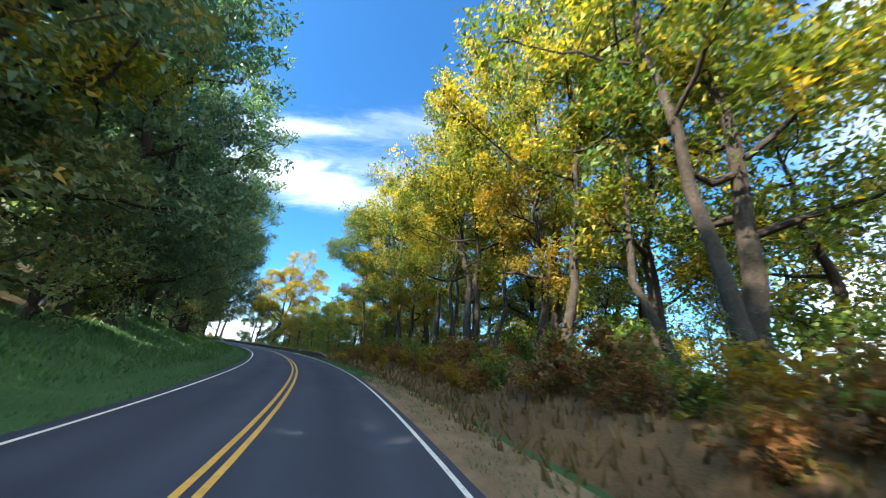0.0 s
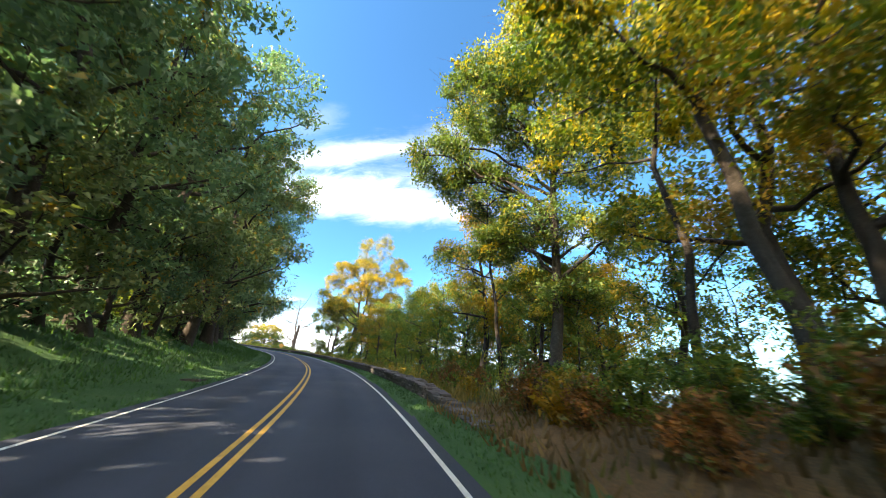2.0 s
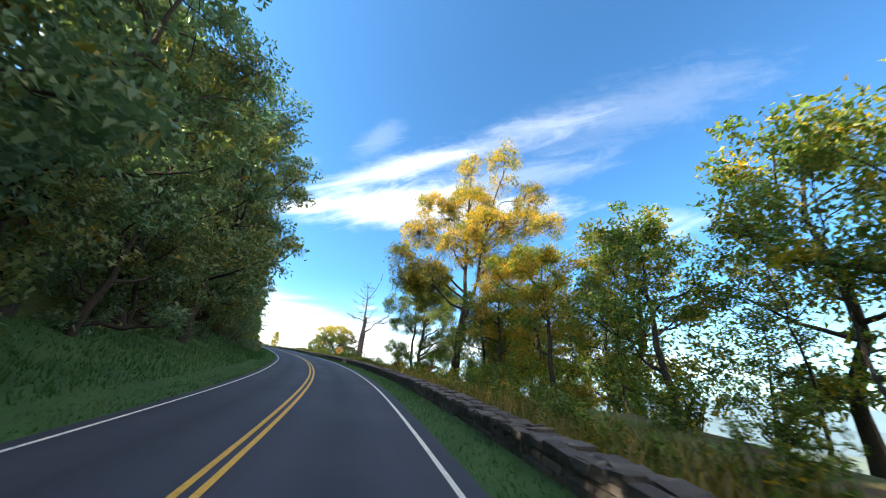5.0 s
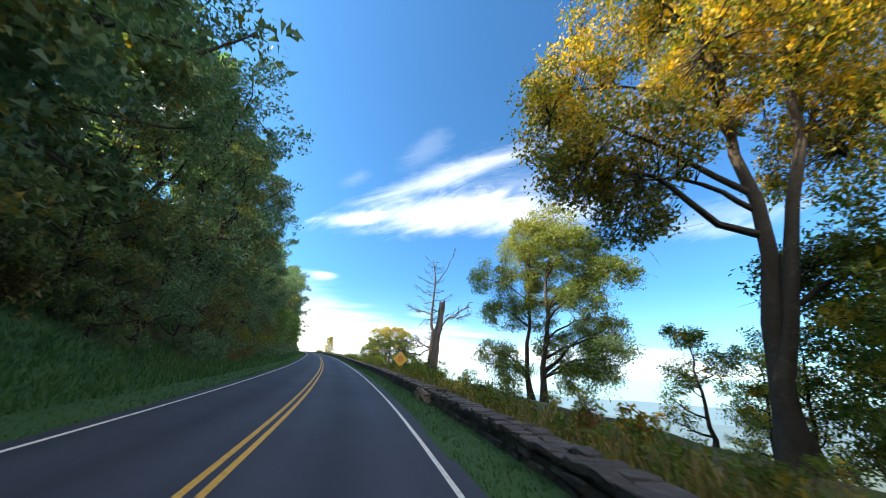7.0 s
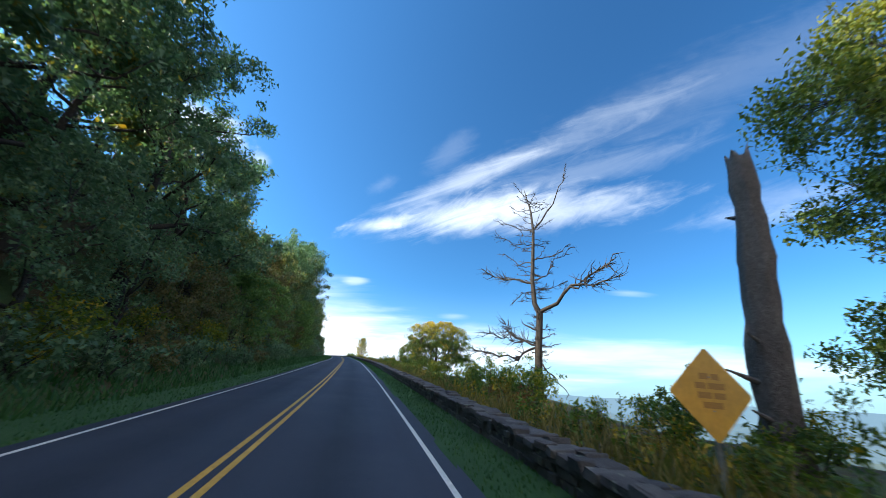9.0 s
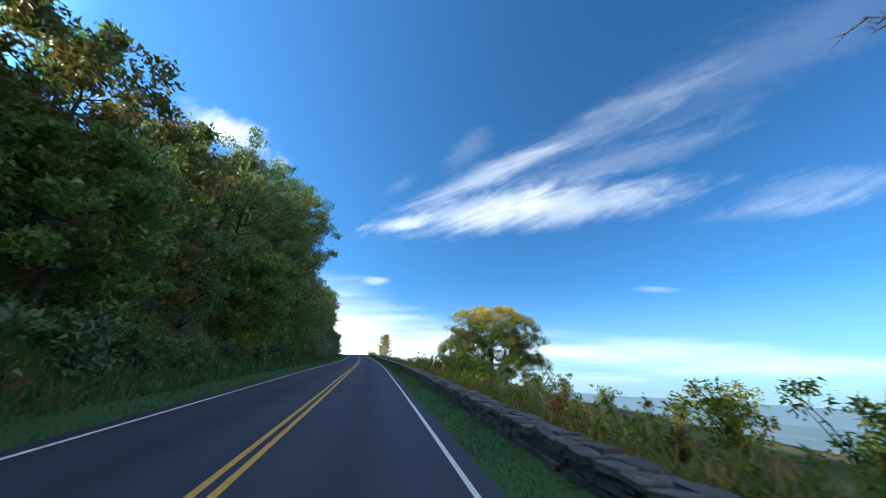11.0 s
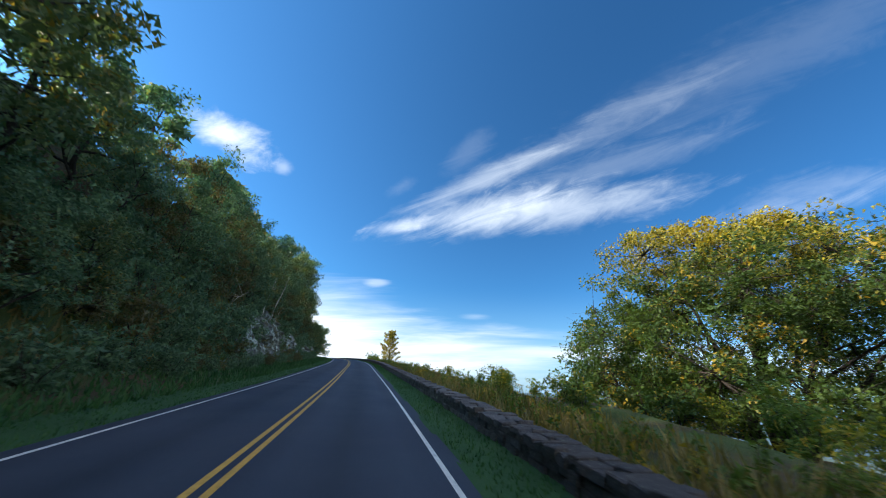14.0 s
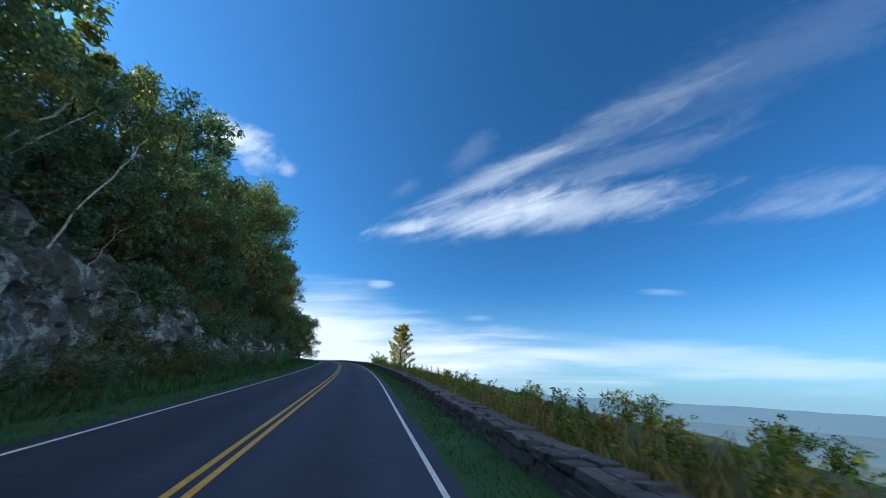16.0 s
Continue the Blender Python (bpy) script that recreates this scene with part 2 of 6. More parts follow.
def m_asphalt(n, c):
    big = n.noise(c, 0.35, 4.0, 0.6)
    grit = n.noise(c, 90.0, 2.0, 0.7)
    fine = n.noise(c, 14.0, 3.0, 0.6)
    uv = n.add("ShaderNodeSeparateXYZ")
    n.link(n.add("ShaderNodeTexCoord").outputs["UV"], uv.inputs[0])
    # oil-dark strip down the middle of each lane, paler wheel tracks beside it
    lane = n.math("ABSOLUTE", n.math("SUBTRACT", n.math("ABSOLUTE", uv.outputs[0]), 1.5))
    worn = n.math("SUBTRACT", n.smooth(n.math("ABSOLUTE", n.math("SUBTRACT", lane, 0.85)), 0.45, 0.0, 0.0, 0.10), n.smooth(lane, 0.5, 0.0, 0.0, 0.12))
    patchy = n.noise(n.vec(n.math("MULTIPLY", uv.outputs[0], 1.2), n.math("MULTIPLY", uv.outputs[1], 0.05)), 1.0, 4.0, 0.6)
    f = n.math("ADD", n.math("MULTIPLY", big, 0.35), n.math("ADD", n.math("MULTIPLY", grit, 0.30), n.math("MULTIPLY", fine, 0.2)))
    f = n.math("ADD", f, n.math("ADD", worn, n.math("MULTIPLY", n.math("SUBTRACT", patchy, 0.35), 0.35)))
    return n.ramp(f, [(0.25, (0.021, 0.027, 0.042)), (0.8, (0.055, 0.068, 0.102))]), n.smooth(big, 0.3, 0.7, 0.74, 0.9), grit, 0.004


def m_line(lo, hi):
    def build(n, c):
        wear = n.noise(c, 11.0, 5.0, 0.7)
        return n.ramp(wear, [(0.28, (0.10, 0.10, 0.10)), (0.40, lo), (0.7, hi)]), None, n.noise(c, 90.0, 2.0), 0.002
    return build


def m_ground(n, c):
    """Forest floor and banks: grass, litter and soil in patches."""
    big = n.noise(c, 0.22, 4.0, 0.6)
    mid = n.noise(c, 1.6, 4.0, 0.65)
    fine = n.noise(c, 18.0, 3.0, 0.7)
    litter = n.ramp(n.math("ADD", n.math("MULTIPLY", mid, 0.6), n.math("MULTIPLY", fine, 0.4)),
                    [(0.3, (0.030, 0.024, 0.014)), (0.55, (0.085, 0.058, 0.026)), (0.75, (0.17, 0.10, 0.035))])
    grass = n.ramp(n.math("ADD", n.math("MULTIPLY", mid, 0.5), n.math("MULTIPLY", fine, 0.5)),
                   [(0.3, (0.020, 0.040, 0.010)), (0.7, (0.075, 0.105, 0.025))])
    return n.mix(n.smooth(big, 0.44, 0.6), grass, litter), 0.95, n.math("ADD", mid, fine), 0.06


def m_verge(n, c):
    big = n.noise(c, 0.5, 4.0, 0.6)
    fine = n.noise(c, 24.0, 3.0, 0.7)
    f = n.math("ADD", n.math("MULTIPLY", big, 0.55), n.math("MULTIPLY", fine, 0.45))
    return n.ramp(f, [(0.28, (0.018, 0.060, 0.018)), (0.55, (0.034, 0.092, 0.028)), (0.78, (0.085, 0.115, 0.042))]), 0.95, fine, 0.03


def m_bark(n, c):
    ridged = n.noise(c, 7.0, 5.0, 0.7, 1.2)
    big = n.noise(c, 1.3, 3.0, 0.6)
    f = n.math("ADD", n.math("MULTIPLY", ridged, 0.65), n.math("MULTIPLY", big, 0.35))
    return n.ramp(f, [(0.3, (0.014, 0.011, 0.009)), (0.55, (0.040, 0.032, 0.026)), (0.75, (0.10, 0.084, 0.068))]), 0.95, ridged, 0.05


def m_dead(n, c):
    grain = n.noise(c, 9.0, 5.0, 0.7, 0.8)
    big = n.noise(c, 0.9, 3.0)
    f = n.math("ADD", n.math("MULTIPLY", grain, 0.6), n.math("MULTIPLY", big, 0.4))
    return n.ramp(f, [(0.3, (0.014, 0.012, 0.011)), (0.55, (0.042, 0.035, 0.031)), (0.78, (0.12, 0.104, 0.092))]), 0.9, grain, 0.04


def m_pale_bark(n, c):
    marks = n.noise(c, 6.0, 4.0, 0.7)
    return n.ramp(marks, [(0.3, (0.10, 0.09, 0.08)), (0.5, (0.42, 0.39, 0.35)), (0.8, (0.6, 0.57, 0.52))]), 0.85, marks, 0.01


def m_stone(n, c):
    one = n.add("ShaderNodeObjectInfo").outputs["Random"]
    isl = n.add("ShaderNodeNewGeometry").outputs["Random Per Island"]
    big = n.noise(c, 2.6, 5.0, 0.65)
    fine = n.noise(c, 26.0, 4.0, 0.7)
    f = n.math("ADD", n.math("MULTIPLY", big, 0.40), n.math("ADD", n.math("MULTIPLY", fine, 0.3),
               n.math("ADD", n.math("MULTIPLY", one, 0.10), n.math("MULTIPLY", isl, 0.20))))
    col = n.ramp(f, [(0.25, (0.036, 0.034, 0.036)), (0.5, (0.080, 0.075, 0.078)), (0.75, (0.150, 0.142, 0.144))])
    lichen = n.smooth(n.noise(c, 5.5, 4.0, 0.6), 0.60, 0.68, 0.0, 0.55)
    return n.mix(lichen, col, (0.22, 0.24, 0.18, 1.0)), 0.92, n.math("ADD", big, fine), 0.03


def m_rock(n, c):
    big = n.noise(c, 0.5, 5.0, 0.6)
    mid = n.noise(c, 2.4, 6.0, 0.68, 0.7)
    fine = n.noise(c, 15.0, 4.0, 0.7)
    f = n.math("ADD", n.math("MULTIPLY", mid, 0.5), n.math("ADD", n.math("MULTIPLY", big, 0.25), n.math("MULTIPLY", fine, 0.25)))
    col = n.ramp(f, [(0.28, (0.032, 0.034, 0.033)), (0.5, (0.128, 0.140, 0.136)), (0.72, (0.28, 0.315, 0.30))])
    tall = n.add("ShaderNodeMapping")
    tall.inputs["Scale"].default_value = (1.0, 1.0, 0.35)
    n.link(c, tall.inputs[0])
    lichen = n.smooth(n.noise(tall.outputs[0], 1.9, 6.0, 0.72), 0.50, 0.58, 0.0, 0.85)
    col = n.mix(lichen, col, (0.40, 0.50, 0.46, 1.0))
    moss = n.smooth(n.noise(c, 0.8, 4.0, 0.6), 0.48, 0.60, 0.0, 0.7)
    return n.mix(moss, col, (0.055, 0.062, 0.028, 1.0)), 0.9, n.math("ADD", mid, fine), 0.15


def m_mortar(n, c):
    f = n.noise(c, 12.0, 4.0)
    return n.ramp(f, [(0.3, (0.03, 0.027, 0.024)), (0.7, (0.09, 0.08, 0.07))]), 0.95, f, 0.02


def m_sign(n, c):
    f = n.noise(c, 9.0, 4.0)
    return n.ramp(f, [(0.3, (0.40, 0.215, 0.022)), (0.7, (0.52, 0.28, 0.03))]), 0.45, None, 0.0


def m_sign_dark(n, c):
    f = n.noise(c, 30.0, 3.0)
    return n.ramp(f, [(0.3, (0.24, 0.115, 0.016)), (0.7, (0.31, 0.15, 0.02))]), 0.5, None, 0.0


def m_steel(n, c):
    f = n.noise(c, 12.0, 4.0)
    return n.ramp(f, [(0.3, (0.10, 0.11, 0.10)), (0.7, (0.22, 0.23, 0.22))]), 0.55, None, 0.0


def m_dirt(n, c):
    big = n.noise(c, 0.9, 4.0, 0.65)
    fine = n.noise(c, 30.0, 4.0, 0.7)
    f = n.math("ADD", n.math("MULTIPLY", big, 0.5), n.math("MULTIPLY", fine, 0.5))
    return n.ramp(f, [(0.3, (0.07, 0.055, 0.03)), (0.5, (0.20, 0.135, 0.075)), (0.72, (0.34, 0.24, 0.14))]), 0.95, fine, 0.03


def m_litter(n, c):
    """Fallen leaves, russet and brown, over dark soil."""
    big = n.noise(c, 0.5, 4.0, 0.6)
    fleck = n.noise(c, 16.0, 4.0, 0.75)
    f = n.math("ADD", n.math("MULTIPLY", big, 0.45), n.math("MULTIPLY", fleck, 0.55))
    return n.ramp(f, [(0.28, (0.030, 0.022, 0.014)), (0.48, (0.095, 0.058, 0.026)), (0.62, (0.17, 0.092, 0.036)), (0.8, (0.28, 0.16, 0.05))]), 0.95, fleck, 0.04


LITTER = material("leaf_litter", m_litter)
DIRT = material("dirt", m_dirt)
ASPHALT = material("asphalt", m_asphalt)
WHITE_LINE = material("white_line_paint", m_line((0.55, 0.55, 0.53), (0.78, 0.78, 0.75)), 0.7)
YELLOW_LINE = material("yellow_line_paint", m_line((0.50, 0.29, 0.05), (0.66, 0.41, 0.09)), 0.7)
GROUND = material("forest_floor", m_ground)
VERGE = material("verge_turf", m_verge)
BARK = material("bark", m_bark)
DEAD_WOOD = material("weathered_wood", m_dead)
SNAG_WOOD = material("grey_snag_wood", lambda n, c: (n.ramp(n.math("ADD", n.math("MULTIPLY", n.noise(c, 9.0, 5.0, 0.7, 0.8), 0.6), n.math("MULTIPLY", n.noise(c, 0.9, 3.0), 0.4)),
                     [(0.3, (0.05, 0.042, 0.040)), (0.55, (0.125, 0.105, 0.100)), (0.78, (0.25, 0.22, 0.21))]), 0.9, n.noise(c, 11.0, 5.0, 0.7, 0.8), 0.05))
PALE_BARK = material("pale_bark", m_pale_bark)
STONE = material("wall_stone", m_stone)
ROCK = material("cliff_rock", m_rock)
MORTAR = material("mortar", m_mortar)
SIGN_FACE = material("sign_amber", m_sign, 0.45, 0.5)
SIGN_DARK = material("sign_lettering", m_sign_dark, 0.5, 0.5)
STEEL = material("galvanised_steel", m_steel, 0.5, 0.5)
LEAF_DARK = leaf_material("leaf_dark_green", [(0.0, (0.034, 0.066, 0.016)), (0.5, (0.072, 0.128, 0.030)), (1.0, (0.155, 0.205, 0.048))],
                          0.5, 0.40, (0.26, 0.21, 0.03))
# hillside leaves: the bluish cast of the wood's shade is put into both colours
LEAF_HILL = leaf_material("leaf_shaded_green", [(0.0, (0.050, 0.100, 0.060)), (0.5, (0.096, 0.172, 0.094)), (1.0, (0.165, 0.235, 0.100))],
                          0.42, 0.06, (0.22, 0.18, 0.03), 0.5, 0.5, (1.1, 1.25, 0.75))
LEAF_HILL_TURNING = leaf_material("leaf_shaded_turning", [(0.0, (0.060, 0.098, 0.048)), (0.5, (0.118, 0.172, 0.074)), (1.0, (0.215, 0.235, 0.080))],
                                  0.42, 0.22, (0.28, 0.19, 0.03), 0.5, 0.45, (1.25, 1.25, 0.6))
LEAF_BROWN = leaf_material("leaf_dull_brown", [(0.0, (0.050, 0.060, 0.026)), (0.5, (0.120, 0.105, 0.042)), (1.0, (0.210, 0.150, 0.050))],
                           0.35, 0.4, (0.07, 0.105, 0.035), 0.8, 0.4)
# upper crown painted yellow-green as if sunlit, the shaded lower part left dark
LEAF_OAK = leaf_material("leaf_oak_green", [(0.0, (0.032, 0.064, 0.018)), (0.5, (0.070, 0.115, 0.028)), (1.0, (0.160, 0.195, 0.036))],
                         0.40, 0.10, (0.22, 0.22, 0.03), 0.25, 0.3, turn=(13.0, 21.0, (0.20, 0.22, 0.034)))
LEAF_ROAD_OAK = leaf_material("leaf_oak_turning", [(0.0, (0.032, 0.066, 0.018)), (0.5, (0.070, 0.120, 0.028)), (1.0, (0.150, 0.190, 0.036))],
                              0.42, 0.2, (0.30, 0.25, 0.03), 0.3, 0.3, turn=(21.0, 29.0, (0.34, 0.31, 0.035)))
LEAF_MAPLE = leaf_material("leaf_maple", [(0.0, (0.055, 0.120, 0.045)), (0.5, (0.100, 0.200, 0.062)), (1.0, (0.190, 0.290, 0.075))],
                           0.45, 0.10, (0.26, 0.22, 0.03), 0.5, 0.5)
LEAF_GREEN = leaf_material("leaf_green", [(0.0, (0.033, 0.072, 0.015)), (0.5, (0.083, 0.143, 0.027)), (1.0, (0.195, 0.240, 0.045))],
                           0.45, 0.4, (0.28, 0.21, 0.025))
LEAF_TURNING = leaf_material("leaf_turning_yellow", [(0.0, (0.048, 0.085, 0.014)), (0.45, (0.115, 0.155, 0.024)), (1.0, (0.30, 0.275, 0.035))],
                             0.55, 0.30, (0.38, 0.27, 0.028))
LEAF_MIXED = leaf_material("leaf_green_and_yellow", [(0.0, (0.038, 0.072, 0.014)), (0.5, (0.092, 0.138, 0.024)), (1.0, (0.22, 0.235, 0.034))],
                           0.5, 0.55, (0.36, 0.29, 0.028), 0.3)
LEAF_GOLD = leaf_material("leaf_gold", [(0.0, (0.085, 0.110, 0.02)), (0.25, (0.18, 0.17, 0.022)), (0.45, (0.42, 0.28, 0.028)), (1.0, (0.62, 0.36, 0.03))],
                          0.5, 0.50, (0.085, 0.115, 0.02), 0.42, turn=(14.5, 10.0, (0.085, 0.125, 0.030)))
LEAF_ORANGE = leaf_material("leaf_orange", [(0.0, (0.10, 0.10, 0.018)), (0.4, (0.24, 0.17, 0.025)), (1.0, (0.46, 0.24, 0.03))],
                            0.6, 0.45, (0.10, 0.13, 0.02))
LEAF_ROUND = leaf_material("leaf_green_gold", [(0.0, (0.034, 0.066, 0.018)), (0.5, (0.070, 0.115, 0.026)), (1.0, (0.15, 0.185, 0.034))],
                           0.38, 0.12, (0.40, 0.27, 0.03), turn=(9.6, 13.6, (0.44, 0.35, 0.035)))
LEAF_RUSSET = leaf_material("leaf_russet", [(0.0, (0.060, 0.042, 0.018)), (0.5, (0.190, 0.090, 0.032)), (1.0, (0.400, 0.165, 0.045))],
                            0.4, 0.5, (0.07, 0.09, 0.02), 0.8)
NEEDLE = leaf_material("pine_needle", [(0.0, (0.10, 0.11, 0.025)), (0.5, (0.24, 0.22, 0.045)), (1.0, (0.40, 0.33, 0.07))], 0.4)
GRASS_LEAF = leaf_material("grass_blade", [(0.0, (0.018, 0.062, 0.020)), (0.5, (0.036, 0.105, 0.034)), (1.0, (0.075, 0.140, 0.045))], 0.35, 0.0, patch_scale=0.5)
BROWN_GRASS = leaf_material("brown_grass_blade", [(0.0, (0.05, 0.038, 0.018)), (0.5, (0.12, 0.080, 0.036)), (1.0, (0.22, 0.15, 0.07))], 0.35, 0.3, (0.07, 0.08, 0.02), 0.5)
DRY_GRASS = leaf_material("dry_grass_blade", [(0.0, (0.06, 0.07, 0.018)), (0.5, (0.16, 0.13, 0.045)), (1.0, (0.30, 0.23, 0.10))], 0.4, 0.3, (0.07, 0.10, 0.02), 0.5)


# ---- the lie of the land ----
KNOTS = np.array(CENTRE)
S_FIRST, S_STEP, S_LAST = -100.0, 20.0, 440.0


def centre(s):
    """The road's centre line and its heading at s metres along it."""
    k = (s - S_FIRST) / S_STEP
    i = int(min(max(math.floor(k), 0), len(KNOTS) - 2))
    u = k - i
    p1, p2 = KNOTS[i], KNOTS[i + 1]
    p0 = KNOTS[i - 1] if i > 0 else 2 * p1 - p2
    p3 = KNOTS[i + 2] if i + 2 < len(KNOTS) else 2 * p2 - p1
    m1, m2 = (p2 - p0) / 2, (p3 - p1) / 2
    if u < 0:
        return p1 + m1 * u, m1
    if u > 1:
        return p2 + m2 * (u - 1), m2
    pos = (2 * u ** 3 - 3 * u ** 2 + 1) * p1 + (u ** 3 - 2 * u ** 2 + u) * m1 + (3 * u ** 2 - 2 * u ** 3) * p2 + (u ** 3 - u ** 2) * m2
    way = (6 * u * u - 6 * u) * (p1 - p2) + (3 * u * u - 4 * u + 1) * m1 + (3 * u * u - 2 * u) * m2
    return pos, way


def place(s, r, h):
    """World point: s along the road, r to its right, h above its surface."""
    p, w = centre(s)
    l = math.hypot(w[0], w[1])
    return Vector((p[0] + w[1] / l * r, p[1] - w[0] / l * r, p[2] + h))


def heading(s):
    """Degrees by which the road points to the left of +y."""
    w = centre(s)[1]
    return math.degrees(math.atan2(-w[0], w[1]))


def ease(x, a, b):
    t = min(max((x - a) / (b - a), 0.0), 1.0)
    return t * t * (3 - 2 * t)


def curve_at(x, pts):
    for (x0, y0), (x1, y1) in zip(pts, pts[1:]):
        if x <= x1:
            return y0 + (y1 - y0) * max(0.0, x - x0) / (x1 - x0)
    return pts[-1][1]


RIGHT_OPEN = [(3.3, 0.0), (5.0, 0.06), (7.0, 0.75), (10.0, 1.35), (14.0, 1.4), (19.0, 0.6), (26.0, -2.0), (60.0, -17.0), (700.0, -190.0)]
RIGHT_WALL = [(3.3, 0.0), (5.2, -0.03), (9.0, -0.15), (12.0, -0.35), (17.0, -1.0), (23.0, -2.3), (30.0, -6.0), (60.0, -22.0), (700.0, -200.0)]
LEFT_GRASS = [(3.2, 0.0), (4.6, 0.02), (8.0, 0.9), (11.5, 2.3), (16.0, 8.0), (22.0, 17.0), (30.0, 20.0), (60.0, 22.0), (160.0, 24.0)]
LEFT_LOW = [(3.2, 0.0), (4.6, 0.02), (8.0, 0.9), (11.5, 2.3), (16.0, 4.2), (22.0, 6.0), (30.0, 6.5), (60.0, 7.0), (160.0, 8.0)]
LEFT_BUSH = [(3.2, 0.0), (4.8, 0.02), (6.5, 0.35), (9.0, 1.6), (14.0, 7.0), (22.0, 17.0), (30.0, 20.0), (60.0, 23.0), (160.0, 25.0)]
LEFT_ROCK = [(3.2, 0.0), (5.0, -0.05), (6.6, 0.15), (8.2, 0.5), (10.5, 5.6), (13.0, 8.0), (22.0, 17.0), (30.0, 21.0), (60.0, 25.0), (160.0, 27.0)]


def land(s, r):
    """Height of the ground above the road at s."""
    if -3.25 < r < 3.35:
        return -0.06
    if r > 0:
        f = ease(s, 34, 48)
        h = curve_at(r, RIGHT_OPEN) * (1 - f) + curve_at(r, RIGHT_WALL) * f
        rough = ease(r, 6, 12)
    else:
        f, g = ease(s, 105, 150), ease(s, 222, 246)
        k = ease(s, 45, 85)
        h = (curve_at(-r, LEFT_LOW) * (1 - k) + curve_at(-r, LEFT_GRASS) * k) * (1 - f) + (curve_at(-r, LEFT_BUSH) * (1 - g) + curve_at(-r, LEFT_ROCK) * g) * f
        rough = ease(-r, 5, 9)
    q = Vector((s * 0.12, r * 0.12, 3.7))
    return h + rough * (0.55 * noise.noise(q) + 0.18 * noise.noise(q * 4.1)) + 0.02 * noise.noise(q * 9.0)


# ---- building helpers ----
def mesh_from(name, verts, faces, mats, index=None, smooth=False):
    me = bpy.data.meshes.new(name)
    me.from_pydata(verts.tolist() if isinstance(verts, np.ndarray) else verts, [], faces.tolist() if isinstance(faces, np.ndarray) else faces)
    for m in (mats if isinstance(mats, (list, tuple)) else [mats]):
        me.materials.append(m)
    if index is not None:
        me.polygons.foreach_set("material_index", index)
    if smooth:
        me.polygons.foreach_set("use_smooth", [True] * len(me.polygons))
    me.update()
    return me


def part(name, mesh, parent, label=""):
    ob = new(name, mesh)
    ob.parent = parent
    if label:
        ob["label"] = label
    return ob


def thing(name, label, category, group="", kind=""):
    e = new(name)
    e.empty_display_size = 0.3
    return tagged(e, label, category, group, kind)


def strip(name, s0, s1, step, columns, lift, mat, label, category, fade=0.0):
    """A band that lies along the road; columns: (r, extra height)."""
    verts, faces = [], []
    rows = int(round((s1 - s0) / step)) + 1
    for i in range(rows):
        s = s0 + (s1 - s0) * i / (rows - 1)
        for r, h in columns:
            verts.append(tuple(place(s, r, h + lift - 0.10 * (ease(s, s1 - fade, s1) if fade else 0.0))))
    k = len(columns)
    for i in range(rows - 1):
        for j in range(k - 1):
            a = i * k + j
            faces.append((a, a + 1, a + k + 1, a + k))
    me = mesh_from(name, verts, faces, mat, smooth=True)
    layer = me.uv_layers.new(name="along")
    for loop, uv in zip(me.loops, layer.data):
        i, j = divmod(loop.vertex_index, k)
        uv.uv = (columns[j][0], s0 + (s1 - s0) * i / (rows - 1))
    return tagged(new(name, me), label, category, kind="structure")


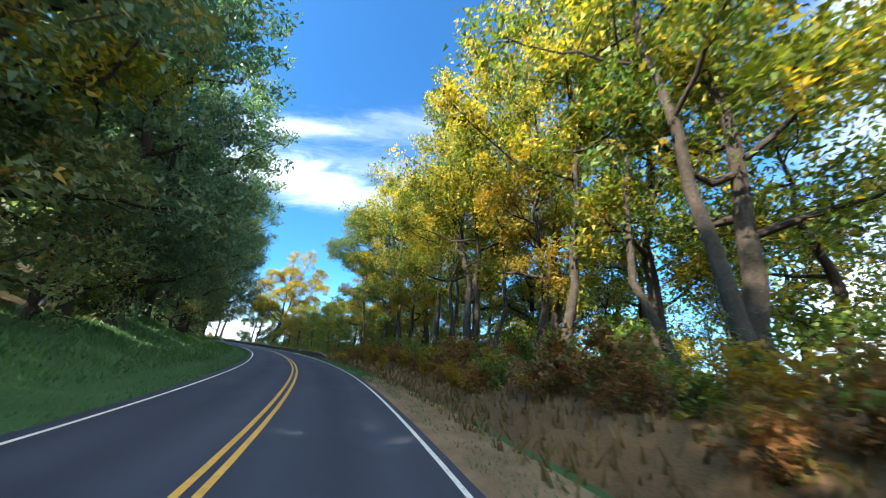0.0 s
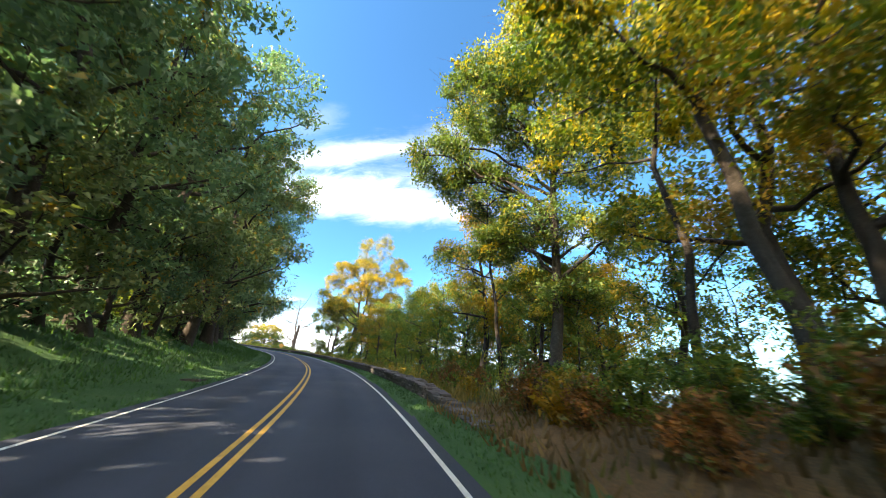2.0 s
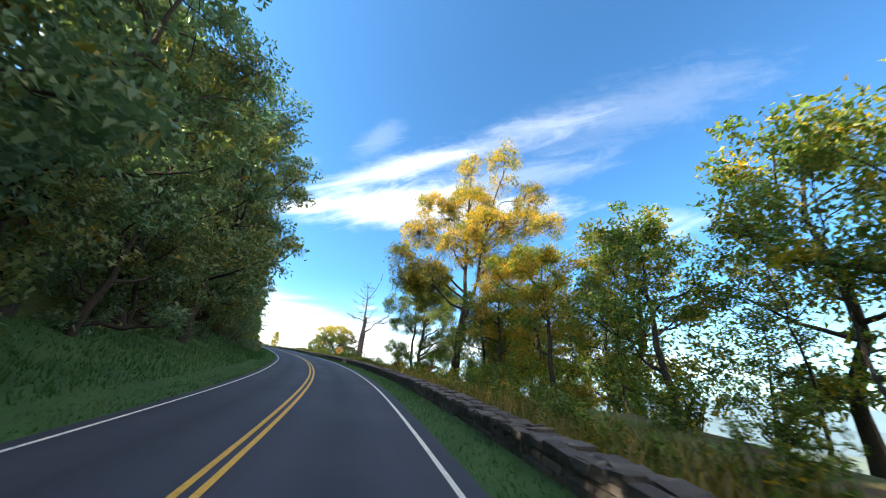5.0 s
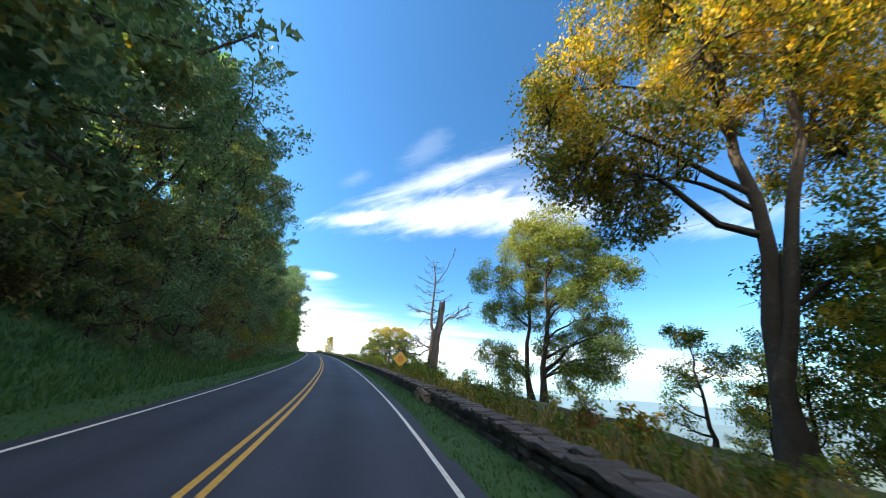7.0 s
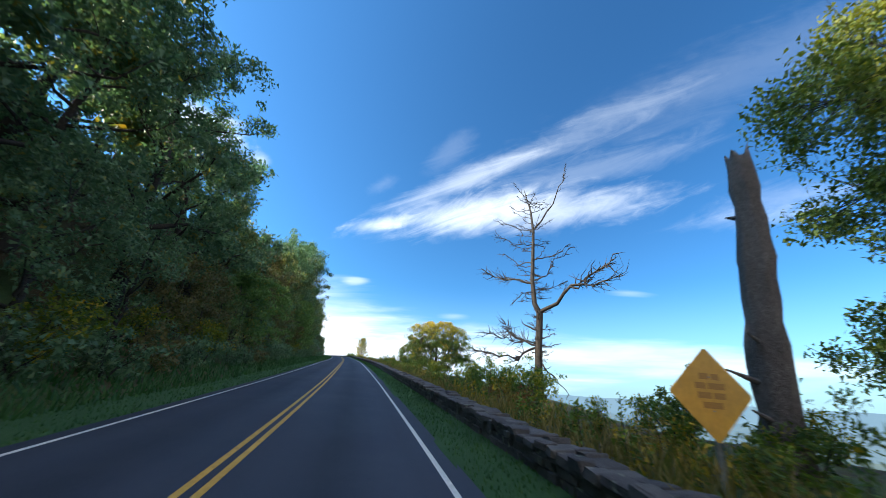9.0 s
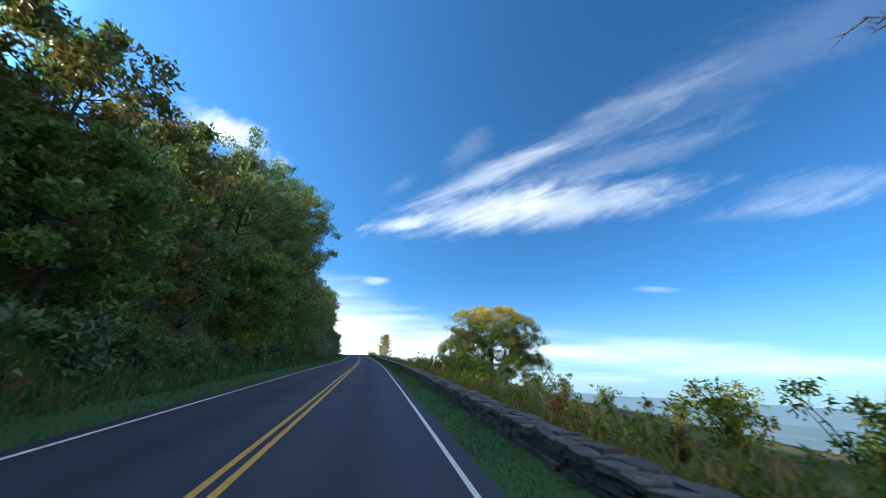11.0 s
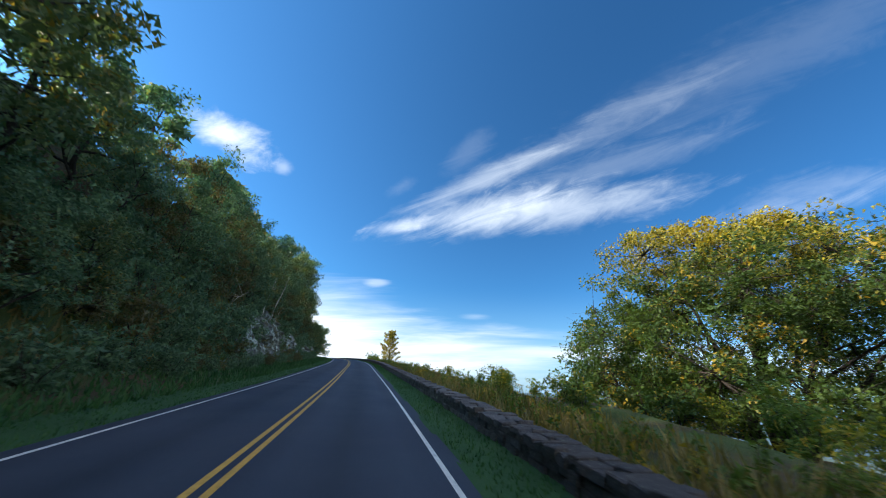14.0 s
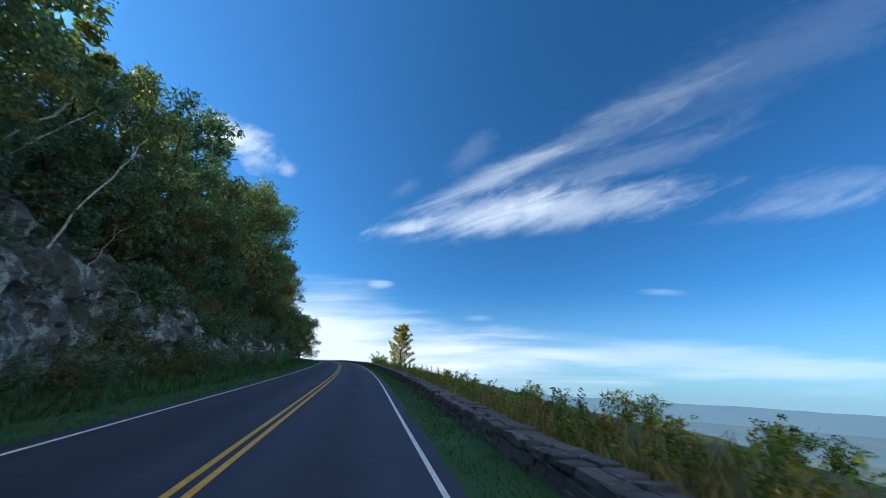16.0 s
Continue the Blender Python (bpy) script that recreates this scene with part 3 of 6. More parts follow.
# ---- ground, road ----
def build_ground():
    cols = [-82, -70, -55, -45, -38, -32, -27, -23, -20, -18, -16, -14.5, -13, -12, -11, -10.2, -9.4, -8.6, -8, -7.3,
            -6.6, -6, -5.4, -4.9, -4.3, -3.7, -3.2, -3.0, 3.1, 3.35, 3.8, 4.3, 4.9, 5.5, 6.2, 7, 8, 9, 10.5, 12, 13.5, 15, 17, 19, 21, 23, 26, 30,
            36, 44, 55, 75, 110, 170, 280, 450, 700]
    verts, faces, index = [], [], []
    ss = [-150, -130, -110] + [-90 + 2.5 * i for i in range(195)] + [405, 415, 425, 435]
    for s in ss:
        for r in cols:
            verts.append(tuple(place(s, r, land(s, r))))
    k = len(cols)
    for i in range(len(ss) - 1):
        for j in range(k - 1):
            a = i * k + j
            faces.append((a, a + 1, a + k + 1, a + k))
            r, s = (cols[j] + cols[j + 1]) / 2, ss[i]
            near = -11 < r < 5.5 if s < 130 else -5.0 < r < 5.5
            index.append(2 if r > 4.6 and s < 44 else (1 if near else 0))
    # the land round about, on a wide grid out to the horizon
    line = [(s, *centre(s)) for s in range(-160, 440, 6)]
    plan = np.array([(p[0], p[1]) for _, p, _ in line])
    ticks = [-4600, -3600, -2700, -2000, -1500, -1100, -850] + list(range(-700, 800, 28)) + [900, 1100, 1500, 2000, 2700, 3600, 4600]
    first, wide = len(verts), len(ticks)
    side = []
    for y in ticks:
        for x in ticks:
            d = np.hypot(plan[:, 0] - x, plan[:, 1] - y)
            i = int(d.argmin())
            s, p, w = line[i]
            right = (x - p[0]) * w[1] - (y - p[1]) * w[0] > 0
            far = float(d[i])
            if right:
                h = curve_at(far, RIGHT_WALL) if far < 700 else -200.0
                z = p[2] * (1 - ease(far, 60, 700)) + h - 5.0
            else:
                z = p[2] + 22.0 - 1.5 - 70.0 * ease(far, 150, 900) - 170.0 * ease(far, 700, 3000) + 6.0 * noise.noise(Vector((x * 0.008, y * 0.008, 1.0)))
            side.append(far)
            verts.append((x, y, z))
    for j in range(wide - 1):
        for i in range(wide - 1):
            a = j * wide + i
            if min(side[a], side[a + 1], side[a + wide], side[a + wide + 1]) > 38:
                faces.append(tuple(first + q for q in (a, a + 1, a + wide + 1, a + wide)))
                index.append(0)
    me = mesh_from("ground", verts, faces, [GROUND, VERGE, LITTER], index, True)
    return tagged(new("ground", me), "wooded hillside ground with turf verges and leaf litter", "ground", kind="structure")


build_ground()
strip("dirt_shoulder", -40, 36, 1.5, [(3.25, -0.02), (3.6, 0.012), (4.2, 0.035), (4.6, 0.045), (4.9, 0.0)], 0.02, DIRT, "bare brown dirt and leaf litter shoulder beside the asphalt", "shoulder", 20.0)
R_EDGE, L_EDGE = 3.42, -3.28
strip("road", -140, 430, 2.0, [(L_EDGE - 0.15, -0.09), (L_EDGE, 0.0), (-1.5, 0.015), (0.0, 0.03), (1.6, 0.015), (R_EDGE, 0.0), (R_EDGE + 0.15, -0.09)], 0.0, ASPHALT,
      "dark smooth asphalt two-lane mountain road", "road")


def line(name, r, width, mat, label):
    strip(name, -140, 430, 2.0, [(r - width / 2, 0.03 - abs(r - width / 2) * 0.0105), (r + width / 2, 0.03 - abs(r + width / 2) * 0.0105)], 0.006, mat, label, "road marking")


line("edge_line", 3.06, 0.09, WHITE_LINE, "solid white painted edge line on the asphalt")
line("edge_line", -2.94, 0.09, WHITE_LINE, "solid white painted edge line on the asphalt")
line("centre_line", -0.11, 0.10, YELLOW_LINE, "solid yellow painted line of the double centre line")
line("centre_line", 0.11, 0.10, YELLOW_LINE, "solid yellow painted line of the double centre line")


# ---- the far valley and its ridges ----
def painted_haze_material(name, low, high, spots, glow):
    """Self-lit backdrop of far land, the air's pale blue-green haze painted into its colours."""
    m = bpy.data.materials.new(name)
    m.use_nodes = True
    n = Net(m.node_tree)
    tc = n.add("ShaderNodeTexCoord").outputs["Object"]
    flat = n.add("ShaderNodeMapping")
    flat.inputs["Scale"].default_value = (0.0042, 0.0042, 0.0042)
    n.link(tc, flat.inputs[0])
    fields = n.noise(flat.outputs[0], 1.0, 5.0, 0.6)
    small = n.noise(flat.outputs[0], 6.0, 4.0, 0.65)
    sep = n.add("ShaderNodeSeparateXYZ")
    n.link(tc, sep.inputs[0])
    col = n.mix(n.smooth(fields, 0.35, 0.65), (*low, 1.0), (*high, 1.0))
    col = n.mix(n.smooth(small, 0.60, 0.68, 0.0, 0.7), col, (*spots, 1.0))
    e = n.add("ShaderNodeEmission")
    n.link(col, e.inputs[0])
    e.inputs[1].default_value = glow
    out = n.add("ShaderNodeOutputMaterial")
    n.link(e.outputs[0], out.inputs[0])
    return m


# blue-grey haze sits in these colours and deepens with distance; the surfaces glow
VALLEY = painted_haze_material("valley_far", (0.145, 0.215, 0.235), (0.21, 0.275, 0.25), (0.36, 0.39, 0.33), 0.58)
VALLEY_MID = painted_haze_material("valley_mid", (0.155, 0.25, 0.33), (0.185, 0.28, 0.34), (0.27, 0.35, 0.38), 0.61)
RIDGE = painted_haze_material("ridge_far", (0.175, 0.29, 0.385), (0.19, 0.305, 0.40), (0.195, 0.31, 0.40), 0.66)
HUB = Vector((-110.0, 160.0, 12.0))


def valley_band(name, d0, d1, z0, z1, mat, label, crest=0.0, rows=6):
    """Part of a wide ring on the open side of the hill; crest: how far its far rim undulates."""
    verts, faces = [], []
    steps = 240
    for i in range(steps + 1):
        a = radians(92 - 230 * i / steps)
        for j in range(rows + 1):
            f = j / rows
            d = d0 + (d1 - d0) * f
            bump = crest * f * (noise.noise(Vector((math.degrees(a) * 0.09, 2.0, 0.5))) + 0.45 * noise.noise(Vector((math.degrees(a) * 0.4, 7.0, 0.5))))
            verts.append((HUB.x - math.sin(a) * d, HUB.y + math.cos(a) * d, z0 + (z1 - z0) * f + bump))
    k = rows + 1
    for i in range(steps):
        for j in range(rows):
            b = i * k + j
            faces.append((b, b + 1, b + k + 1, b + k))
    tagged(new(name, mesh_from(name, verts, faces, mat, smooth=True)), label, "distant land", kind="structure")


valley_band("backdrop_valley", 640, 2300, -185, -205, VALLEY, "green valley floor with pale fields far below, haze painted in")
valley_band("backdrop_valley", 2300, 4200, -205, -200, VALLEY_MID, "woods and fields far across the valley, blue haze painted in")
valley_band("backdrop_ridge", 4200, 4600, -215, -60, RIDGE, "mountain ridge along the horizon, blue haze painted in", 14.0, 3)


# ---- growing things ----
def tube(pts, radii, sides=6):
    """Rings of a tapering branch."""
    pts = np.array(pts, float)
    n = len(pts)
    t = np.gradient(pts, axis=0)
    t /= np.linalg.norm(t, axis=1, keepdims=True) + 1e-9
    ref = np.where(np.abs(t[:, 2:3]) > 0.9, np.array([[1.0, 0, 0]]), np.array([[0, 0, 1.0]]))
    a = np.cross(t, ref)
    a /= np.linalg.norm(a, axis=1, keepdims=True) + 1e-9
    b = np.cross(t, a)
    ang = np.linspace(0, 2 * np.pi, sides, endpoint=False)
    ring = np.cos(ang)[None, :, None] * a[:, None] + np.sin(ang)[None, :, None] * b[:, None]
    v = (pts[:, None] + ring * np.array(radii)[:, None, None]).reshape(-1, 3)
    i = np.arange(n - 1)[:, None] * sides + np.arange(sides)[None]
    j = np.arange(n - 1)[:, None] * sides + (np.arange(sides)[None] + 1) % sides
    f = np.stack([i, j, j + sides, i + sides], -1).reshape(-1, 4)
    return v, f


def tubes_mesh(name, tubes, mat, sides=(7, 4, 3)):
    vs, fs, o = [], [], 0
    for pts, radii, level in tubes:
        v, f = tube(pts, radii, sides[level])
        vs.append(v)
        fs.append(f + o)
        o += len(v)
    return mesh_from(name, np.concatenate(vs), np.concatenate(fs), mat, smooth=True)


def leaves_mesh(name, centres, size, rng, mats, hang=0.35, slim=0.55):
    """One pointed leaf at each centre."""
    n = len(centres)
    d = rng.normal(size=(n, 3))
    d[:, 2] -= hang
    d /= np.linalg.norm(d, axis=1, keepdims=True)
    up = rng.normal(size=(n, 3)) * 0.7 + np.array([0, 0, 1.0])
    w = np.cross(d, up)
    w /= np.linalg.norm(w, axis=1, keepdims=True) + 1e-9
    nrm = np.cross(w, d)
    L = size * rng.uniform(0.6, 1.35, (n, 1))
    p = centres
    q = np.stack([p + w * L * slim * 0.5, p - w * L * slim * 0.5 + nrm * L * 0.12, p + d * L], 1).reshape(-1, 3)
    return mesh_from(name, q, np.arange(n * 3).reshape(-1, 3), mats)


def grow(rng, height, base, radius, limbs=11, lean=(0.0, 0.0), girth=None, form="round", stems=1, spread=0.3, rise=0.5, subs=6):
    """Skeleton of a broad-leaved tree: tubes, and the spots where leaves sit."""
    tubes, spots = [], []
    girth = girth or height * 0.017 + 0.06
    for st in range(stems):
        a0 = rng.uniform(0, 6.28)
        off = np.array([math.cos(a0), math.sin(a0), 0]) * (spread if stems > 1 else 0.0)
        top = height * rng.uniform(0.86, 0.98) if st == 0 else height * rng.uniform(0.72, 0.92)
        n = 12
        k = np.linspace(0, 1, n)
        wob = np.cumsum(rng.normal(size=(n, 2)), 0) * 0.012 * height
        wob -= wob[0]
        trunk = np.stack([off[0] * (1 + 4 * k) + wob[:, 0] + lean[0] * k * height, off[1] * (1 + 4 * k) + wob[:, 1] + lean[1] * k * height, k * top], 1)
        rad = girth * (1 - 0.88 * k ** 0.9) * (1.0 if stems == 1 else 0.8)
        rad[0] *= 1.45
        rad[1] *= 1.06
        tubes.append((trunk, rad, 0))
        az = rng.uniform(0, 6.28)
        for i in range(limbs):
            u = (i + rng.uniform(0, 0.9)) / limbs
            hgt = base + (1 - base) * u * 0.94
            p0 = np.array([np.interp(hgt, k, trunk[:, c]) for c in range(3)])
            r0 = np.interp(hgt, k, rad) * rng.uniform(0.45, 0.65)
            az += 2.4 + rng.uniform(-0.5, 0.5)
            if form == "round":
                env = math.sqrt(max(0.05, 1 - (1.55 * u - 0.60) ** 2))
            elif form == "dome":
                env = math.sqrt(max(0.06, 1 - u * u * 0.95))
            elif form == "tall":
                env = math.sqrt(max(0.06, 1 - (1.7 * u - 0.75) ** 2)) * 0.9
            else:
                env = 1.0 - 0.85 * u
            ln = radius * env * rng.uniform(0.72, 1.12)
            el = rise * (0.35 + 0.9 * u) + rng.uniform(-0.18, 0.22)
            d = np.array([math.cos(az) * math.cos(el), math.sin(az) * math.cos(el), math.sin(el)])
            m = 6
            kk = np.linspace(0, 1, m)
            bend = np.cumsum(rng.normal(size=(m, 3)), 0) * 0.045 * ln
            bend -= bend[0]
            limb = p0 + d * (kk * ln)[:, None] + bend + np.array([0, 0, 1.0]) * (0.16 * ln * kk ** 2)[:, None]
            tubes.append((limb, r0 * (1 - 0.86 * kk) + 0.008, 1))
            spots.append((limb[-1], 1.0))
            for j in range(subs):
                t = 0.28 + 0.70 * (j + rng.uniform(0, 0.8)) / subs
                q0 = np.array([np.interp(t, kk, limb[:, c]) for c in range(3)])
                sd = d * 0.7 + rng.normal(size=3) * 0.62 + np.array([0, 0, 0.12])
                sd /= np.linalg.norm(sd)
                sl = ln * (0.46 - 0.22 * t) * rng.uniform(0.7, 1.3) + 0.35
                mid = q0 + sd * sl * 0.5 + rng.normal(size=3) * 0.06 * sl
                end = q0 + sd * sl + np.array([0, 0, 0.05 * sl])
                tubes.append((np.stack([q0, mid, end]), np.array([r0 * 0.32 * (1 - 0.6 * t) + 0.008, 0.012, 0.005]), 2))
                spots.append((end, 1.0))
                spots.append((mid, 0.7))
    return tubes, spots


def leafage(rng, spots, count, puff, flat=0.62):
    """Scatter leaf positions in uneven clumps about the spots."""
    w = np.array([s[1] for s in spots]) * rng.uniform(0.25, 1.6, len(spots))
    pick = rng.choice(len(spots), count, p=w / w.sum())
    c = np.array([s[0] for s in spots])
    size = puff * rng.uniform(0.55, 1.25, len(spots))
    d = rng.normal(size=(count, 3))
    d *= (rng.uniform(0.02, 1.0, count) ** 0.42 / np.linalg.norm(d, axis=1))[:, None]
    return c[pick] + d * np.array([1.0, 1.0, flat]) * size[pick][:, None]


def make_tree(name, label, seed, height, base, radius, leaves, leaf, mat, category="tree", group="", bark=None, puff=None, flat=0.62, reach=None, **kw):
    rng = np.random.default_rng(seed)
    tubes, spots = grow(rng, height, base, radius, **kw)
    lean, reach = kw.get("lean", (0.0, 0.0)), reach or radius * 1.02
    tubes = [t for t in tubes if t[2] == 0 or math.hypot(t[0][-1][0] - lean[0] * t[0][-1][2], t[0][-1][1] - lean[1] * t[0][-1][2]) < reach]
    spots = [(p, w) for p, w in spots if math.hypot(p[0] - lean[0] * p[2], p[1] - lean[1] * p[2]) < reach]
    t = thing(name, label, category, group)
    part("trunk", tubes_mesh("trunk", tubes, bark or BARK), t)
    part("crown", leaves_mesh("crown", leafage(rng, spots, leaves, puff or radius * 0.22, flat), leaf, rng, mat), t)
    return t


def stand(ob, s, r, sink=0.15, turn=0.0, scale=1.0, tip=(0.0, 0.0)):
    """Stand a thing on the ground."""
    ob.matrix_basis = seat(s, r, sink, turn, scale, tip)
    return ob


def seat(s, r, sink=0.15, turn=0.0, scale=1.0, tip=(0.0, 0.0)):
    p = place(s, r, land(s, r) - sink)
    return Matrix.Translation(p) @ Euler((radians(tip[0]), radians(tip[1]), radians(turn))).to_matrix().to_4x4() @ Matrix.Scale(scale, 4)


def again(ob, s, r, sink=0.15, turn=0.0, scale=1.0, tip=(0.0, 0.0), label=""):
    m = seat(s, r, sink, turn, scale, tip)
    loc, rot, _ = m.decompose()
    c = copy_thing(ob, Matrix.LocRotScale(loc, rot, None))
    c.scale = (scale, scale, scale)
    if label:
        c["label"] = label
    return c


dice = random.Random(11)

# -- forest on the hill: patterns stand in the first places, copies follow --
hill = "trees of the wooded hillside"
TALL = [
    make_tree("tree", "tall dark green broad-leaved tree at the wood's edge", 21, 23, 0.16, 7.6, 12500, 0.33, LEAF_HILL, group=hill, limbs=18, form="round", puff=1.12),
    make_tree("tree", "tall oak with dark green and yellowing leaves", 22, 22, 0.14, 7.2, 12500, 0.33, LEAF_HILL_TURNING, group=hill, limbs=18, form="dome", puff=1.1),
    make_tree("tree", "tall broad-leaved tree with dull green leaves on the bank", 23, 20, 0.12, 6.8, 12000, 0.33, LEAF_HILL, group=hill, limbs=17, form="tall", puff=1.1),
]
MID = [
    make_tree("tree", "dark green broad-leaved tree on the steep bank", 31, 12, 0.08, 4.8, 5600, 0.31, LEAF_HILL, group=hill, subs=4, limbs=13, form="round", puff=1.1),
    make_tree("tree", "small green tree with yellowing leaves on the bank", 32, 10, 0.06, 4.4, 5600, 0.31, LEAF_HILL_TURNING, group=hill, subs=4, limbs=12, form="dome", puff=1.05),
    make_tree("tree", "small brownish tree on the steep bank", 33, 9, 0.06, 3.8, 5200, 0.30, LEAF_BROWN, group=hill, subs=4, limbs=11, form="round", puff=1.0),
]
BACK = [
    make_tree("tree", "broad-leaved tree among others up the hillside", 41, 15, 0.12, 5.4, 1800, 0.85, LEAF_HILL, group=hill, subs=2, limbs=8, form="dome", puff=1.5),
    make_tree("tree", "yellowing tree among others up the hillside", 42, 14, 0.12, 5.0, 1750, 0.85, LEAF_HILL_TURNING, group=hill, subs=2, limbs=8, form="round", puff=1.4),
]
used = set()


def plant(pool, s, r, scale, sink=0.3):
    ob = dice.choice(pool)
    turn = dice.uniform(0, 360)
    tip = (dice.uniform(-4, 4), dice.uniform(-4, 4))
    if ob.name in used:
        again(ob, s, r, sink, turn, scale, tip)
    else:
        used.add(ob.name)
        stand(ob, s, r, sink, turn, scale, tip)


EDGE_TOP = [(128, 24), (131, 18), (137, 20), (142, 22), (150, 21), (156, 20), (168, 19), (173, 17), (178, 14.5), (196, 14.5), (200, 17), (206, 19), (212, 19), (215, 21), (221, 25.5),
            (228, 25), (231, 18.5), (236, 14.5), (242, 15), (250, 16.5), (262, 15.5), (272, 16), (282, 17), (292, 19.5), (302, 20.5), (318, 17), (340, 16)]


def plant_to(top, s, r):
    """A tree whose crown ends at that height over the road."""
    tall = top - land(s, r)
    pool = TALL if tall > 13 else MID
    plant(pool, s, r, tall / (21.0 if tall > 13 else 10.0))


s = -4.0
while s < 128:                      # tall edge trees over the grassy bank
    r = -10.6 if s < 50 else (-9.4 if s < 90 else -11.0)
    # trees before s 9 stay out of view, cut short to let sun onto the verge
    plant(TALL, s, r + dice.uniform(-0.9, 0.6), dice.uniform(0.94, 1.08) * (0.82 if s < 0 else (0.70 if s < 9 else 1.0)))
    s += dice.uniform(5.4, 7.2)
plant(TALL[:1], 120.5, -10.3, 1.14)
plant(TALL[1:2], 113.5, -9.9, 1.05)
s = -3.0
while s < 132:
    plant(MID[:2], s, -10.2 + dice.uniform(-0.8, 0.6), dice.uniform(0.62, 0.9))
    s += dice.uniform(4.2, 5.6)
s = 132.0
while s < 346:                      # trees up the steeper bank, lower above the rock
    r = -11.0 if s < 172 else (-11.6 if s < 200 else (-11.4 if s < 232 else -13.0))
    plant_to(curve_at(s, EDGE_TOP) * dice.uniform(0.95, 1.04), s, r + dice.uniform(-1.0, 0.8))
    s += dice.uniform(3.6, 4.8)
plant(TALL[1:2], 212.0, -8.6, 0.74)  # a full dark tree that stands out from the rest
plant(TALL[:1], 223.5, -12.4, 0.92)
s = 130.0
while s < 300:                      # young growth in front of them
    plant(MID, s, (-8.8 if s < 238 else -10.8) + dice.uniform(-0.6, 0.5), dice.uniform(0.40, 0.62))
    s += dice.uniform(3.0, 4.2)
MAPLE = make_tree("maple_tree", "leafy green maple leaning out from the bank", 65, 9.5, 0.08, 3.9, 15000, 0.25, LEAF_MAPLE, group=hill, subs=6, limbs=14, form="dome", puff=0.9, flat=0.45)
stand(MAPLE, 209.0, -8.6, 0.3, 30)
for s, r, k in ((203.5, -8.8, 0.85), (215.5, -8.8, 0.8), (206.0, -7.8, 0.55), (212.5, -7.6, 0.5), (186.0, -9.2, 0.8), (176.5, -9.0, 0.75)):
    again(MAPLE, s, r, 0.3, s * 40 % 360, k)
for s, r, k in ((296, -9.6, 0.5), (300, -9.2, 0.55), (306, -8.6, 0.6), (312, -8.6, 0.7), (318, -8.0, 0.65), (322, -7.4, 0.6), (325, -8.0, 0.8), (328, -7.2, 0.6), (331, -7.6, 0.75), (338, -8.0, 0.75), (346, -8.5, 0.8)):
    plant(MID, s, r, k)
for s in range(-62, -6, 7):          # unseen trees added behind the start to shade the road and right-hand trunks
    plant(TALL, s + dice.uniform(-1, 1), dice.uniform(-12.5, -10.5), dice.uniform(0.95, 1.1))
# hillside row; up to s 165 hidden and oversized to block the sun
for row, gap in ((-18, 5.6),):
    s = -40.0
    while s < 325:
        plant(BACK, s, row + dice.uniform(-2.5, 2.5), dice.uniform(1.2, 1.5) if s < 165 else dice.uniform(0.50, 0.70))
        s += gap * dice.uniform(0.75, 1.25)

# -- trees on the open side, one by one --
wood = "trees below the road"
R_OAK = make_tree("tree", "roadside oak with dark green leaves, yellow at the top", 51, 21.5, 0.26, 6.4, 13500, 0.260, LEAF_GREEN, group=wood, limbs=15, form="tall", puff=1.3)
R_YEL = make_tree("tree", "slender tree with bright yellow-green autumn leaves", 52, 19, 0.28, 5.8, 14000, 0.250, LEAF_TURNING, group=wood, limbs=13, form="round", puff=1.3)
R_ORA = make_tree("tree", "tree with orange and yellow autumn leaves", 53, 15, 0.26, 4.8, 10500, 0.235, LEAF_ORANGE, group=wood, limbs=12, form="round", puff=1.1)
R_GRN = make_tree("tree", "slender green tree standing below the road", 54, 15, 0.14, 4.6, 8000, 0.280, LEAF_GREEN, group=wood, limbs=14, form="tall", puff=1.1)
R_DRK = make_tree("tree", "dark green tree with thin crown below the road", 55, 13, 0.10, 4.4, 7000, 0.280, LEAF_DARK, group=wood, limbs=13, form="dome", puff=1.1)

